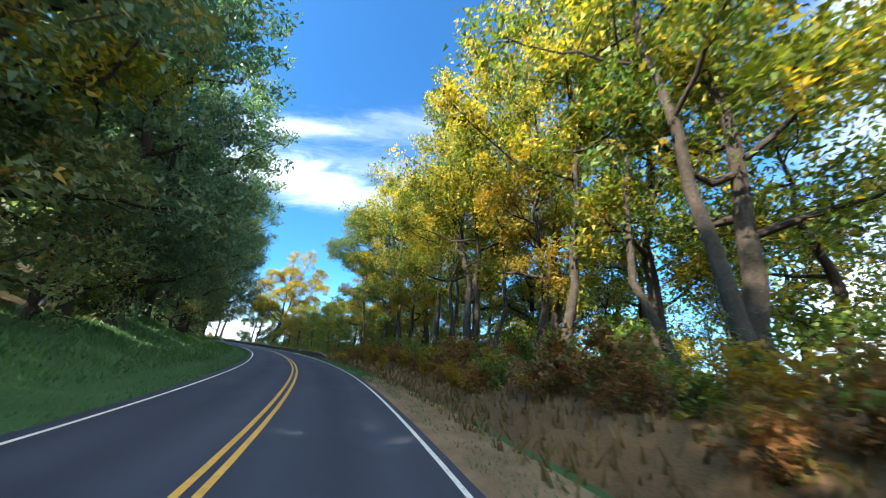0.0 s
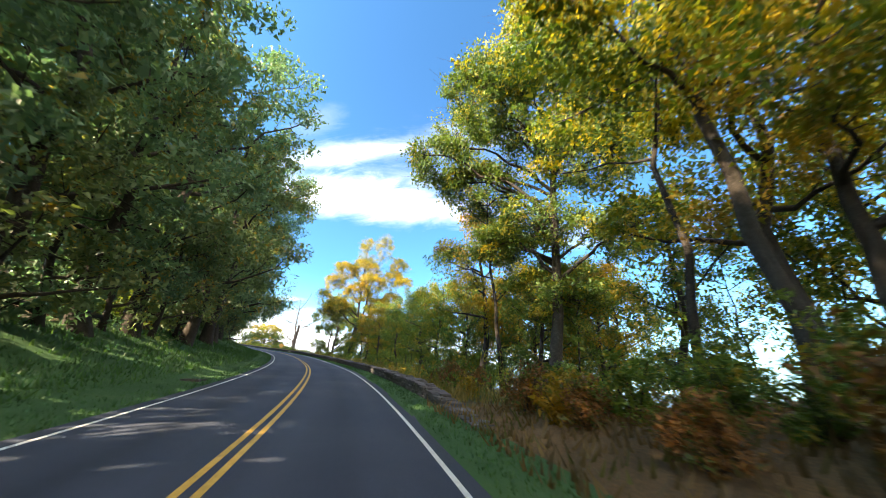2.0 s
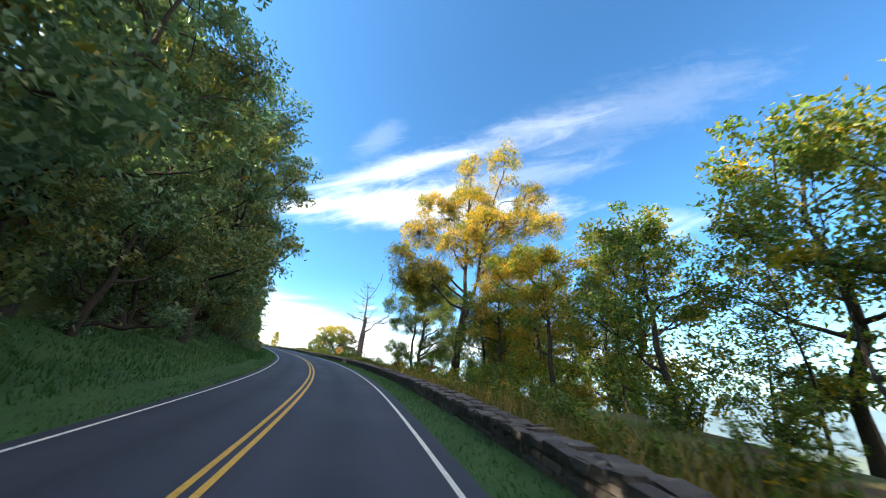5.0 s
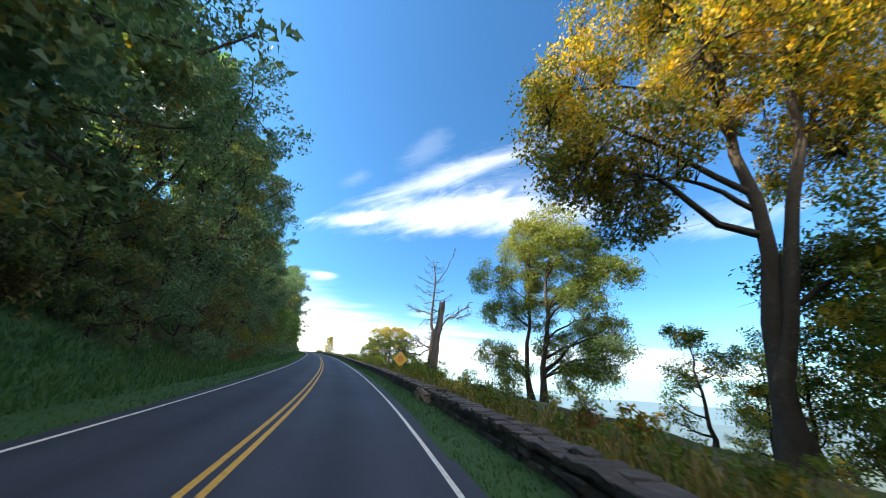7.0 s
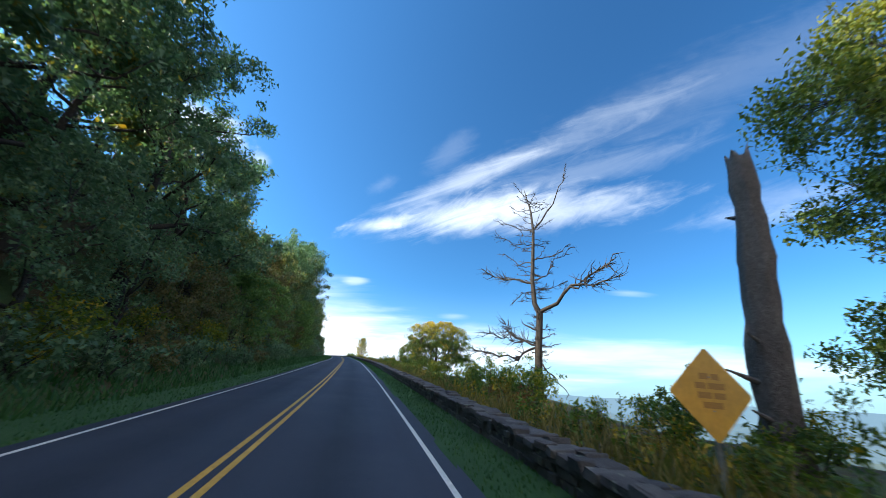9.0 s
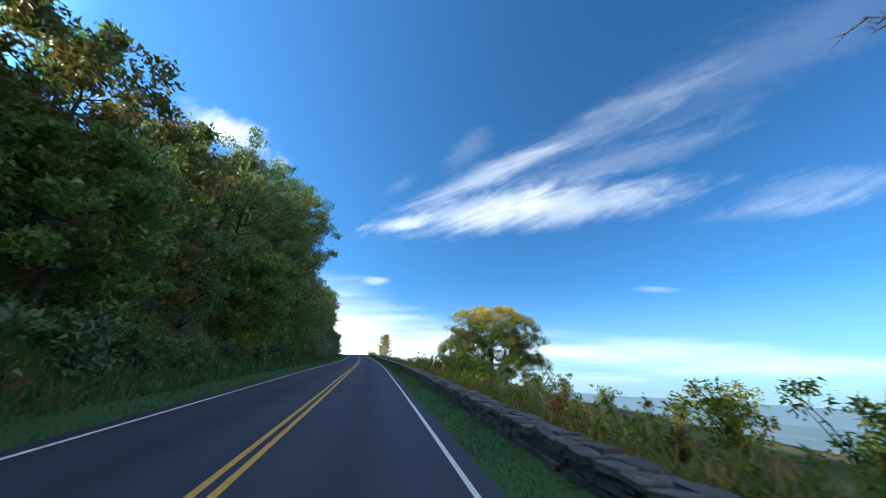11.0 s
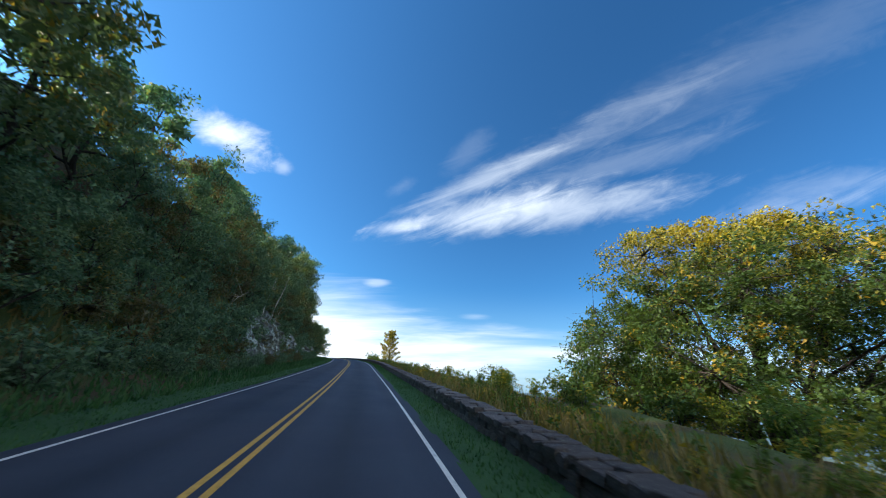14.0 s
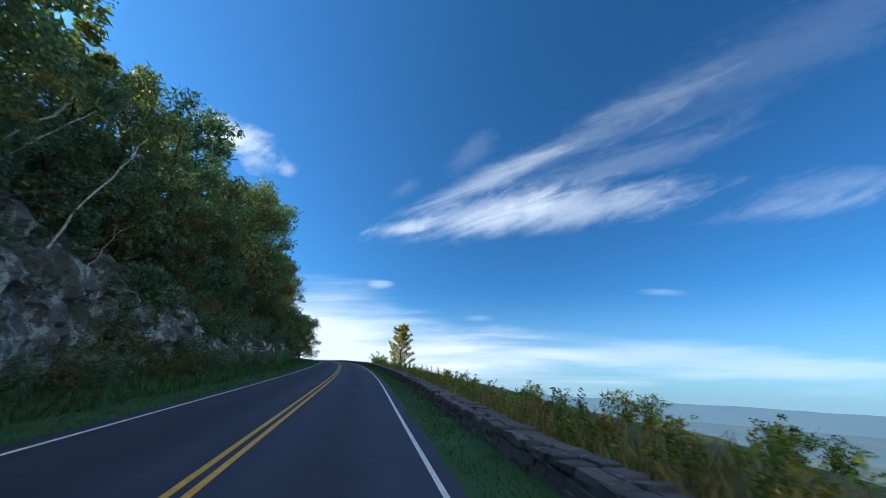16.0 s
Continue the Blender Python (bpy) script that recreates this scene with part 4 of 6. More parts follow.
# pattern, s, r, scale, turn
RIGHT = [
    (R_YEL, 40.5, 15.5, 1.05, 0), (R_GRN, 46.8, 18.0, 0.95, 80), (R_YEL, 33.5, 13.5, 1.0, 130),
    (R_ORA, 37.0, 12.0, 0.85, 20), (R_OAK, 31.0, 16.0, 1.0, 200), (R_YEL, 26.0, 12.5, 1.05, 260), (R_OAK, 21.0, 16.5, 1.0, 100),
    (R_ORA, 17.0, 12.5, 0.9, 310), (R_YEL, 12.5, 15.5, 1.0, 60), (R_OAK, 8.0, 13.5, 1.0, 150), (R_YEL, 2.0, 14.0, 1.0, 240),
    (R_OAK, -5.0, 13.0, 1.0, 20),
    (R_GRN, 28.0, 20.0, 1.1, 10), (R_DRK, 36.0, 22.0, 1.2, 70), (R_GRN, 18.0, 22.0, 1.2, 140), (R_DRK, 9.0, 21.0, 1.2, 200),
    (R_GRN, 42.0, 24.0, 1.2, 50), (R_DRK, 24.0, 27.0, 1.3, 310), (R_GRN, 0.0, 23.0, 1.2, 250), (R_DRK, 14.0, 29.0, 1.3, 130),
    (R_DRK, 31.0, 24.0, 1.0, 33), (R_DRK, 27.0, 22.5, 0.85, 140),
    (R_DRK, 68.5, 21.5, 0.8, 75),
    (R_GRN, 59.5, 22.0, 0.95, 15), (R_DRK, 56.5, 25.0, 1.0, 200), (R_GRN, 64.5, 26.0, 1.1, 260), (R_YEL, 61.0, 29.0, 1.0, 120),
    (R_ORA, 52.5, 19.0, 0.75, 70), (R_DRK, 55.0, 15.0, 0.75, 0), (R_DRK, 59.0, 18.0, 0.85, 40),
    (R_ORA, 62.5, 14.8, 1.15, 330), (R_GRN, 68.0, 16.0, 0.8, 120), (R_ORA, 66.0, 19.0, 0.8, 190), (R_GRN, 73.0, 18.0, 0.85, 60), (R_YEL, 78.0, 17.0, 0.72, 30),
    (R_DRK, 72.0, 23.0, 1.0, 90), (R_GRN, 81.0, 15.5, 0.85, 200), (R_DRK, 86.0, 18.0, 0.95, 280), (R_GRN, 90.5, 21.0, 1.05, 340),
    (R_DRK, 95.0, 17.0, 0.85, 150), (R_GRN, 99.5, 20.0, 1.0, 20), (R_ORA, 104.0, 16.8, 0.8, 230), (R_GRN, 108.5, 19.5, 1.0, 300),
    (R_DRK, 112.5, 24.0, 1.1, 60), (R_GRN, 117.0, 23.0, 0.95, 100), (R_DRK, 120.0, 27.0, 1.0, 10), (R_DRK, 108.0, 27.0, 1.1, 180),
    (R_GRN, 122.0, 24.5, 0.85, 40), (R_DRK, 124.5, 28.0, 0.9, 120), (R_DRK, 123.0, 32.0, 1.1, 70), (R_ORA, 114.0, 18.5, 0.9, 20), (R_DRK, 117.0, 18.5, 0.85, 250),
    (R_DRK, 128.0, 20.5, 0.50, 200), (R_DRK, 126.5, 24.5, 0.62, 310), (R_GRN, 129.5, 27.0, 0.60, 130), (R_DRK, 132.0, 31.5, 0.70, 20),
    (R_YEL, 13.5, -10.8, 1.05, 200),
]
for ob, s, r, k, turn in RIGHT:
    if ob.name in used:
        again(ob, s, r, 0.25, turn, k, (dice.uniform(-4, 4), dice.uniform(-4, 4)))
    else:
        used.add(ob.name)
        stand(ob, s, r, 0.25, turn, k)



def lobed_tree(name, label, seed, stems, lobes, clusters, limbs, leaves, leaf, puff, mat, flat=0.5, bark=None):
    """A tree grown into a given outline. stems: base x, top x, top z, girth; lobes: x, y, z and half sizes of the crown's masses."""
    rng = np.random.default_rng(seed)
    lob = np.array(lobes, float)
    w = (lob[:, 3] * lob[:, 4]) ** 0.9
    pick = rng.choice(len(lob), clusters, p=w / w.sum())
    d = rng.normal(size=(clusters, 3))
    d /= np.linalg.norm(d, axis=1, keepdims=True)
    d[:, 2] = np.where(rng.uniform(size=clusters) < 0.35, np.abs(d[:, 2]), d[:, 2])
    spots = lob[pick, :3] + d * lob[pick, 3:] * rng.uniform(0.45, 1.0, (clusters, 1)) ** 0.5
    tubes, trunks = [], []
    for bx, tx, tz, girth in stems:
        k = np.linspace(0, 1, 12)
        wob = np.cumsum(rng.normal(size=(12, 2)), 0) * 0.010 * tz
        wob -= wob[0]
        pts = np.stack([bx + (tx - bx) * k ** 1.3 + wob[:, 0], wob[:, 1], tz * k - 0.2], 1)
        rad = girth * (1 - 0.85 * k ** 0.9)
        rad[0] *= 1.5
        rad[1] *= 1.1
        trunks.append((pts, rad))
        tubes.append((pts, rad, 0))
    heads = spots[rng.choice(clusters, limbs, replace=False)]
    for _ in range(6):
        near = np.argmin(((spots[:, None] - heads[None]) ** 2).sum(-1), 1)
        heads = np.array([spots[near == i].mean(0) if (near == i).any() else heads[i] for i in range(limbs)])
    for i in range(limbs):
        mine = spots[near == i]
        if not len(mine):
            continue
        best = None
        for pts, rad in trunks:
            out = math.hypot(heads[i, 0] - np.interp(heads[i, 2], pts[:, 2], pts[:, 0]), heads[i, 1])
            z = min(max(heads[i, 2] - 0.55 * out, pts[-1, 2] * 0.12), pts[-1, 2] * 0.97)
            if best is None or out < best[0]:
                best = (out, np.array([np.interp(z, pts[:, 2], pts[:, c]) for c in range(2)] + [z]), np.interp(z, pts[:, 2], rad))
        p0, r0 = best[1], min(best[2] * 0.6, 0.05 + 0.018 * np.linalg.norm(heads[i] - best[1]))
        kk = np.linspace(0, 1, 8)
        span = heads[i] - p0
        ln = np.linalg.norm(span)
        wave = np.cumsum(rng.normal(size=(8, 3)), 0) * 0.030 * ln
        wave -= np.outer(kk, wave[-1]) + np.outer(1 - kk, wave[0])
        limb = p0 + span * kk[:, None] + wave + np.array([0, 0, 1.0]) * (0.10 * ln * np.sin(kk * 3.14))[:, None] * (1 if span[2] > 0 else -0.4)
        tubes.append((limb, r0 * (1 - 0.75 * kk) + 0.01, 1))
        for q in mine:
            j = int(np.argmin(np.linalg.norm(limb - q, axis=1) + 0.6 * np.arange(8)[::-1] * 0.15))
            a = limb[j]
            mid = (a + q) / 2 + rng.normal(size=3) * 0.10 * np.linalg.norm(q - a)
            tubes.append((np.stack([a, mid, q]), np.array([0.030 + 0.2 * r0 * (1 - j / 8), 0.022, 0.007]), 2))
            for _ in range(3):
                e = rng.normal(size=3) * puff * np.array([0.7, 0.7, 0.35])
                tubes.append((np.stack([q, q + e * 0.5 + 0.05 * rng.normal(size=3), q + e]), np.array([0.014, 0.010, 0.004]), 2))
    t = thing(name, label, "tree")
    part("trunk", tubes_mesh("trunk", tubes, bark or BARK, (9, 5, 3)), t)
    centres = leafage(rng, [(q, 1.0) for q in spots], leaves, puff, flat)
    part("crown", leaves_mesh("crown", centres, leaf, rng, mat, 0.35, 0.62), t)
    return t


def masses(rows):
    """Crown masses from x, z and half sizes, set forward and back of the trunk in turn."""
    return [(x, (-1) ** i * 0.55 * rx * (0.4 + 0.6 * (i % 3)), z, rx, rx * 1.25, rz) for i, (x, z, rx, rz) in enumerate(rows)]


stand(lobed_tree("golden_tree", "big two-stemmed tree with golden yellow autumn crown", 61, [(-0.25, 0.9, 31.0, 0.42), (0.35, 6.0, 30.0, 0.36)],
                 masses([(1.1, 29.0, 2.4, 4.2), (6.2, 29.5, 2.4, 4.4), (10.2, 25.8, 2.6, 2.6), (-3.7, 23.4, 3.2, 2.4), (-6.5, 20.4, 2.8, 2.2), (-8.0, 15.7, 2.0, 2.2), (1.4, 23.8, 4.2, 3.6),
                         (4.3, 19.6, 3.6, 2.8), (8.3, 22.2, 3.2, 2.8), (-4.2, 13.7, 3.4, 2.0), (5.6, 14.6, 3.4, 2.4), (-6.4, 12.4, 2.2, 1.2), (-4.2, 10.4, 1.9, 1.0), (0.6, 17.5, 3.6, 2.6),
                         (9.0, 16.5, 2.8, 2.2), (12.0, 20.5, 2.2, 1.8), (3.4, 7.8, 2.6, 1.4)]),
                 1500, 34, 84000, 0.23, 1.05, LEAF_GOLD, 0.8), 122.7, 17.6, 0.1, 9.3, 1.0)
stand(lobed_tree("green_tree", "spreading two-stemmed green tree, sunlight on its top painted as yellow-green", 62, [(0.1, 0.6, 17.0, 0.33), (1.3, 3.6, 20.0, 0.36)],
                 masses([(a, b, c * 1.10, d * 1.36) for a, b, c, d in ((3.0, 19.2, 3.0, 2.6), (0.6, 17.6, 2.6, 2.0), (-1.6, 16.8, 2.4, 2.0), (-4.4, 13.4, 2.1, 1.6), (-3.7, 9.7, 2.3, 1.3), (5.8, 15.8, 2.4, 1.6), (8.0, 14.2, 1.6, 1.0),
                         (9.1, 12.7, 2.5, 1.0), (2.4, 13.4, 3.8, 2.2), (6.0, 10.6, 2.8, 1.4), (7.3, 7.3, 2.8, 1.2), (8.3, 4.9, 2.2, 1.0), (-4.3, 4.8, 2.3, 1.0), (-1.6, 2.9, 1.8, 1.0),
                         (3.3, 5.2, 3.0, 1.7), (6.0, 2.5, 2.6, 1.2), (0.4, 9.4, 2.3, 1.4), (4.6, 15.6, 3.0, 1.8), (-1.2, 12.6, 2.4, 1.6))]),
                 1000, 30, 112000, 0.20, 1.05, LEAF_OAK, 0.8), 146.6, 21.0, 0.1, 0.0, 0.97)
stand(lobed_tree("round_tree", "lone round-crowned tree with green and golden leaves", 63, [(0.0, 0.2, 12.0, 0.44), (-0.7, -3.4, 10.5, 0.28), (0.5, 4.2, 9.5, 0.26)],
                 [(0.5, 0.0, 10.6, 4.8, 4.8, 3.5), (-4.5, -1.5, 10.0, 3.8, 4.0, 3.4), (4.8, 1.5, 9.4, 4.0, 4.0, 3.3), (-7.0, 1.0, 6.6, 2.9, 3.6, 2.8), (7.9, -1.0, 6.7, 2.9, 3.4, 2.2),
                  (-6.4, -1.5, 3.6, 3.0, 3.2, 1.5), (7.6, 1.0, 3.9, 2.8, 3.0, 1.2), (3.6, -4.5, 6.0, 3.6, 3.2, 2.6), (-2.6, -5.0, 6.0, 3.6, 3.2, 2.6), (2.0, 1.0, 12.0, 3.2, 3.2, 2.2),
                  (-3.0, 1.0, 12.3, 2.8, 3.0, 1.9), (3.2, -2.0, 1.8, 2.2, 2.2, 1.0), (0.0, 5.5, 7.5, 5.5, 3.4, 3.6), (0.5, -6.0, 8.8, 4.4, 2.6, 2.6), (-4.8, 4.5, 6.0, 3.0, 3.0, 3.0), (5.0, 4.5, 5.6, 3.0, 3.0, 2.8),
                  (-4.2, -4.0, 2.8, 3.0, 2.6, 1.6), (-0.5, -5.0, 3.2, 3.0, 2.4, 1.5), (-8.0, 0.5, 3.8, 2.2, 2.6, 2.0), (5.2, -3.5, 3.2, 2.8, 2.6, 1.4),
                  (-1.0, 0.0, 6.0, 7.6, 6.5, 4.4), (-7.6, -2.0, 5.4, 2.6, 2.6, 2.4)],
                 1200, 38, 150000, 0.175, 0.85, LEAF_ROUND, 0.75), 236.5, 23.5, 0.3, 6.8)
stand(lobed_tree("oak_tree", "tall roadside oak with dark trunk and green leaves, yellow on top", 64, [(-0.2, 1.6, 31.0, 0.42)],
                 masses([(1.9, 29.5, 2.6, 3.0), (-1.9, 26.0, 3.4, 2.6), (-7.8, 23.0, 2.6, 2.4), (-9.0, 17.8, 2.6, 1.8), (-5.8, 16.0, 3.4, 2.2), (-0.8, 19.5, 4.4, 3.2), (3.7, 23.5, 2.8, 2.8),
                         (2.8, 16.0, 3.0, 2.0), (-4.5, 11.2, 2.4, 1.4), (-1.0, 11.6, 2.8, 1.6), (0.2, 6.6, 2.8, 1.1), (-4.5, 21.0, 3.4, 2.4), (5.5, 19.5, 2.6, 2.0), (4.0, 10.5, 2.6, 1.4)]),
                 1100, 30, 92000, 0.235, 1.15, LEAF_ROAD_OAK, 0.6), 52.0, 15.3, 0.2, -8.0)
SLIM = [make_tree("tree", "tall slender dark-trunked tree with yellow-green crown", 56, 25, 0.44, 5.8, 10500, 0.27, LEAF_MIXED, group=wood, limbs=12, form="round", puff=1.2, girth=0.20, lean=(0.05, 0.0)),
        make_tree("tree", "tall dark-trunked oak with a crooked long limb", 57, 24, 0.34, 7.2, 10500, 0.27, LEAF_MIXED, group=wood, limbs=11, form="round", puff=1.2, girth=0.27, lean=(-0.06, 0.03))]
YOUNG = [make_tree("young_tree", "slender young tree with small green leaves", 58, 10.5, 0.10, 2.7, 5600, 0.19, LEAF_GREEN, group=wood, limbs=14, subs=4, form="tall", puff=0.75, girth=0.085),
         make_tree("young_tree", "slender young tree with yellowing leaves", 59, 9.0, 0.12, 2.5, 4800, 0.19, LEAF_MIXED, group=wood, limbs=12, subs=4, form="round", puff=0.75, girth=0.075),
         make_tree("young_tree", "thin-stemmed young tree with sparse dark leaves", 60, 13.0, 0.30, 2.6, 3600, 0.19, LEAF_DARK, group=wood, limbs=12, subs=4, form="round", puff=0.8, girth=0.10)]
s = -2.0
while s < 123:
    near = 17.0 if s < 50 or s > 104 else 14.0
    plant(YOUNG, s, dice.uniform(near, near + 8.0), dice.uniform(0.75, 1.15), 0.15)
    s += dice.uniform(2.6, 3.8) if s < 100 else dice.uniform(4.0, 6.0)
for which, s, r, k, turn in ((1, 7.0, 11.8, 1.0, 20), (0, 9.6, 12.6, 0.95, 80), (1, 14.0, 11.6, 1.0, 150), (0, 17.8, 13.0, 1.0, 210), (0, 20.4, 11.2, 0.9, 300), (1, 24.0, 12.2, 1.0, 100),
                             (0, 26.6, 11.8, 1.02, 40), (0, 29.2, 12.2, 0.95, 250), (1, 38.2, 11.2, 1.0, 330), (0, 42.0, 12.4, 0.9, 190), (1, 57.5, 13.8, 0.78, 60)):
    ob = SLIM[which]
    if ob.name in used:
        again(ob, s, r, 0.25, turn, k)
    else:
        used.add(ob.name)
        stand(ob, s, r, 0.25, turn, k)


def pine(seed, height):
    rng = np.random.default_rng(seed)
    t = thing("pine", "small yellowish pine standing alone beside the wall", "tree")
    k = np.linspace(0, 1, 9)
    trunk = np.stack([0.015 * height * k ** 2, 0.012 * height * np.sin(5 * k), height * k], 1)
    tubes, centres = [(trunk, 0.17 * (1 - 0.93 * k), 0)], []
    for i in range(40):
        u = 0.20 + 0.78 * i / 39
        p0 = np.array([np.interp(u, k, trunk[:, c]) for c in range(3)])
        az, ln = i * 2.4 + rng.uniform(-0.4, 0.4), height * 0.34 * (1 - u) ** 0.5 * rng.uniform(0.5, 1.2) + 0.3
        d = np.array([math.cos(az), math.sin(az), 0.62 + 0.4 * u])
        pts = p0 + d * (np.linspace(0, 1, 4) * ln)[:, None]
        tubes.append((pts, np.array([0.04, 0.03, 0.02, 0.006]), 2))
        for t_ in rng.uniform(0.0, 1.0, 44) ** 0.6:
            centres.append(p0 + d * t_ * ln + rng.normal(size=3) * np.array([0.20, 0.20, 0.10]))
    part("trunk", tubes_mesh("trunk", tubes, BARK), t)
    part("crown", leaves_mesh("crown", np.repeat(np.array(centres), 5, 0), 0.55, rng, NEEDLE, -0.2, 0.22), t)
    return t


stand(pine(71, 13.0), 345.0, 17.2, 2.2, heading(345))


def dead_tree():
    """Bare tree with broken twigs and one long limb reaching away from the road."""
    rng = np.random.default_rng(81)
    t = thing("dead_tree", "bare dead tree with weathered grey-brown branches", "tree")
    tubes, boughs = [], []
    trunk = np.array([(-0.05, 0, 0), (0.0, 0, 2.1), (0.1, 0.05, 4.5), (0.35, 0.05, 7.5), (-0.1, 0, 8.5), (-0.25, 0.1, 10.8), (-0.05, 0.05, 13.7), (0.1, 0, 16.0), (-0.1, 0.05, 18.4), (-0.7, 0, 21.0)])
    trunk_tube = [(trunk, np.array([0.50, 0.37, 0.34, 0.31, 0.25, 0.21, 0.17, 0.14, 0.10, 0.03]), 0)]

    def limb(pts, r, twigs, reach=1.3, level=1):
        """A crooked bough along pts, with twigs that fork once."""
        pts = np.array(pts, float)
        k = np.linspace(0, 1, 9)
        fine = np.stack([np.interp(k, np.linspace(0, 1, len(pts)), pts[:, c]) for c in range(3)], 1)
        ln = np.linalg.norm(pts[-1] - pts[0])
        fine[1:] += rng.normal(size=(8, 3)) * 0.022 * ln
        tubes.append((fine, 0.74 * r * (1 - 0.85 * k) + 0.008, level))
        for _ in range(int(twigs * 1.7)):
            u = rng.uniform(0.2, 1.0)
            q = np.array([np.interp(u, k, fine[:, c]) for c in range(3)])
            e = (pts[-1] - pts[0]) / ln * 0.9 + rng.normal(size=3) * 0.5
            e /= np.linalg.norm(e)
            l2 = reach * rng.uniform(0.35, 1.1)
            mid = q + e * l2 * 0.5 + rng.normal(size=3) * 0.09 * l2
            end = q + e * l2 + np.array([0, 0, rng.uniform(-0.05, 0.25) * l2])
            tubes.append((np.stack([q, mid, end]), np.array([r * 0.22 + 0.016, r * 0.12 + 0.014, 0.009]), 2))
            f = e + rng.normal(size=3) * 0.6
            tubes.append((np.stack([mid, mid + f * l2 * 0.22, mid + f * l2 * 0.45]), np.array([0.018, 0.014, 0.008]), 2))

    for pts, r, twigs, reach in (
            ([(0.15, 0, 16.2), (1.4, 0.2, 18.1), (2.5, 0.2, 19.6), (3.4, 0.1, 21.0), (4.0, 0, 22.7)], 0.13, 8, 0.9),
            ([(0.4, 0, 7.7), (2.6, -0.3, 9.0), (3.5, -0.3, 9.8), (5.0, -0.4, 10.1), (6.2, -0.4, 10.8), (7.3, -0.5, 12.2)], 0.26, 20, 1.5),
            ([(3.4, -0.3, 9.7), (5.5, -0.9, 9.5), (7.8, -1.2, 10.1)], 0.12, 16, 1.5),
            ([(-0.2, 0, 10.5), (-2.3, 0.3, 11.1), (-3.9, 0.4, 11.4), (-5.9, 0.5, 12.9)], 0.14, 22, 1.2),
            ([(-0.1, 0, 9.7), (-1.0, -0.6, 9.4), (-2.2, -1.0, 8.2)], 0.07, 8, 0.8),
            ([(0.05, 0, 4.6), (-1.7, 0.3, 5.2), (-2.7, 0.5, 5.7), (-3.5, 0.6, 7.0)], 0.14, 26, 1.5),
            ([(0.05, 0, 4.5), (-1.7, -0.4, 3.5), (-4.0, -0.5, 3.9), (-6.3, -0.6, 4.2)], 0.15, 24, 1.5),
            ([(0.05, 0, 4.8), (-1.6, -1.0, 4.9), (-4.2, -1.8, 5.6)], 0.10, 20, 1.3),
            ([(0.0, 0, 15.9), (-1.6, 0.2, 16.8), (-3.8, 0.3, 18.1)], 0.08, 10, 0.9),
            ([(-0.05, 0, 14.6), (-1.7, -0.6, 14.6), (-3.4, -1.0, 15.9)], 0.07, 12, 0.9),
            ([(-0.2, 0, 12.6), (-1.5, 0.2, 12.6), (-3.6, 0.4, 14.2)], 0.08, 9, 0.8),
            ([(0.0, 0, 12.9), (1.7, 0.3, 13.2), (3.6, 0.5, 14.1)], 0.09, 7, 0.8),
            ([(-0.1, 0, 10.8), (1.2, -0.2, 11.0), (1.9, -0.3, 12.0), (3.5, -0.4, 13.3)], 0.10, 12, 0.9),
            ([(-0.15, 0, 9.9), (1.0, 0.5, 9.8), (2.4, 0.9, 10.5)], 0.07, 10, 0.8),
            ([(0.2, 0, 5.2), (0.9, -0.1, 5.3), (1.8, -0.2, 5.7)], 0.11, 2, 0.4),
            ([(0.15, 0, 4.6), (1.0, 0.2, 4.5), (2.0, 0.3, 4.8)], 0.08, 2, 0.4),
            ([(0.2, 0, 5.9), (-0.5, -0.3, 6.2), (-1.2, -0.4, 6.6)], 0.16, 3, 0.4),
            ([(0.1, 0, 3.2), (1.2, -0.4, 2.0), (2.9, -0.9, 0.6)], 0.12, 6, 0.8)):
        tubes = []
        limb(pts, r, twigs, reach)
        boughs.append(tubes)
    tubes = []
    for i in range(78):
        z = rng.uniform(8.6, 20.6) if i % 3 else rng.uniform(1.8, 8.0)
        p = np.array([np.interp(z, trunk[:, 2], trunk[:, c]) for c in range(2)] + [z])
        az, ln = rng.uniform(0, 6.28), rng.uniform(0.5, 2.4) * (1.0 if z > 8 else 0.6)
        d = np.array([math.cos(az), math.sin(az), rng.uniform(-0.25, 0.45)])
        limb([p, p + d * ln * 0.5, p + d * ln + np.array([0, 0, 0.15 * ln])], 0.05, 4, 0.5, 2)
    part("trunk", tubes_mesh("trunk", trunk_tube, DEAD_WOOD), t)
    for bough in boughs:
        part("branch", tubes_mesh("branch", bough, DEAD_WOOD), t)
    part("crown", tubes_mesh("crown", tubes, DEAD_WOOD), t, "tangle of fine bare twigs")
    return t


stand(dead_tree(), 172.8, 17.6, 0.25, 0.6)


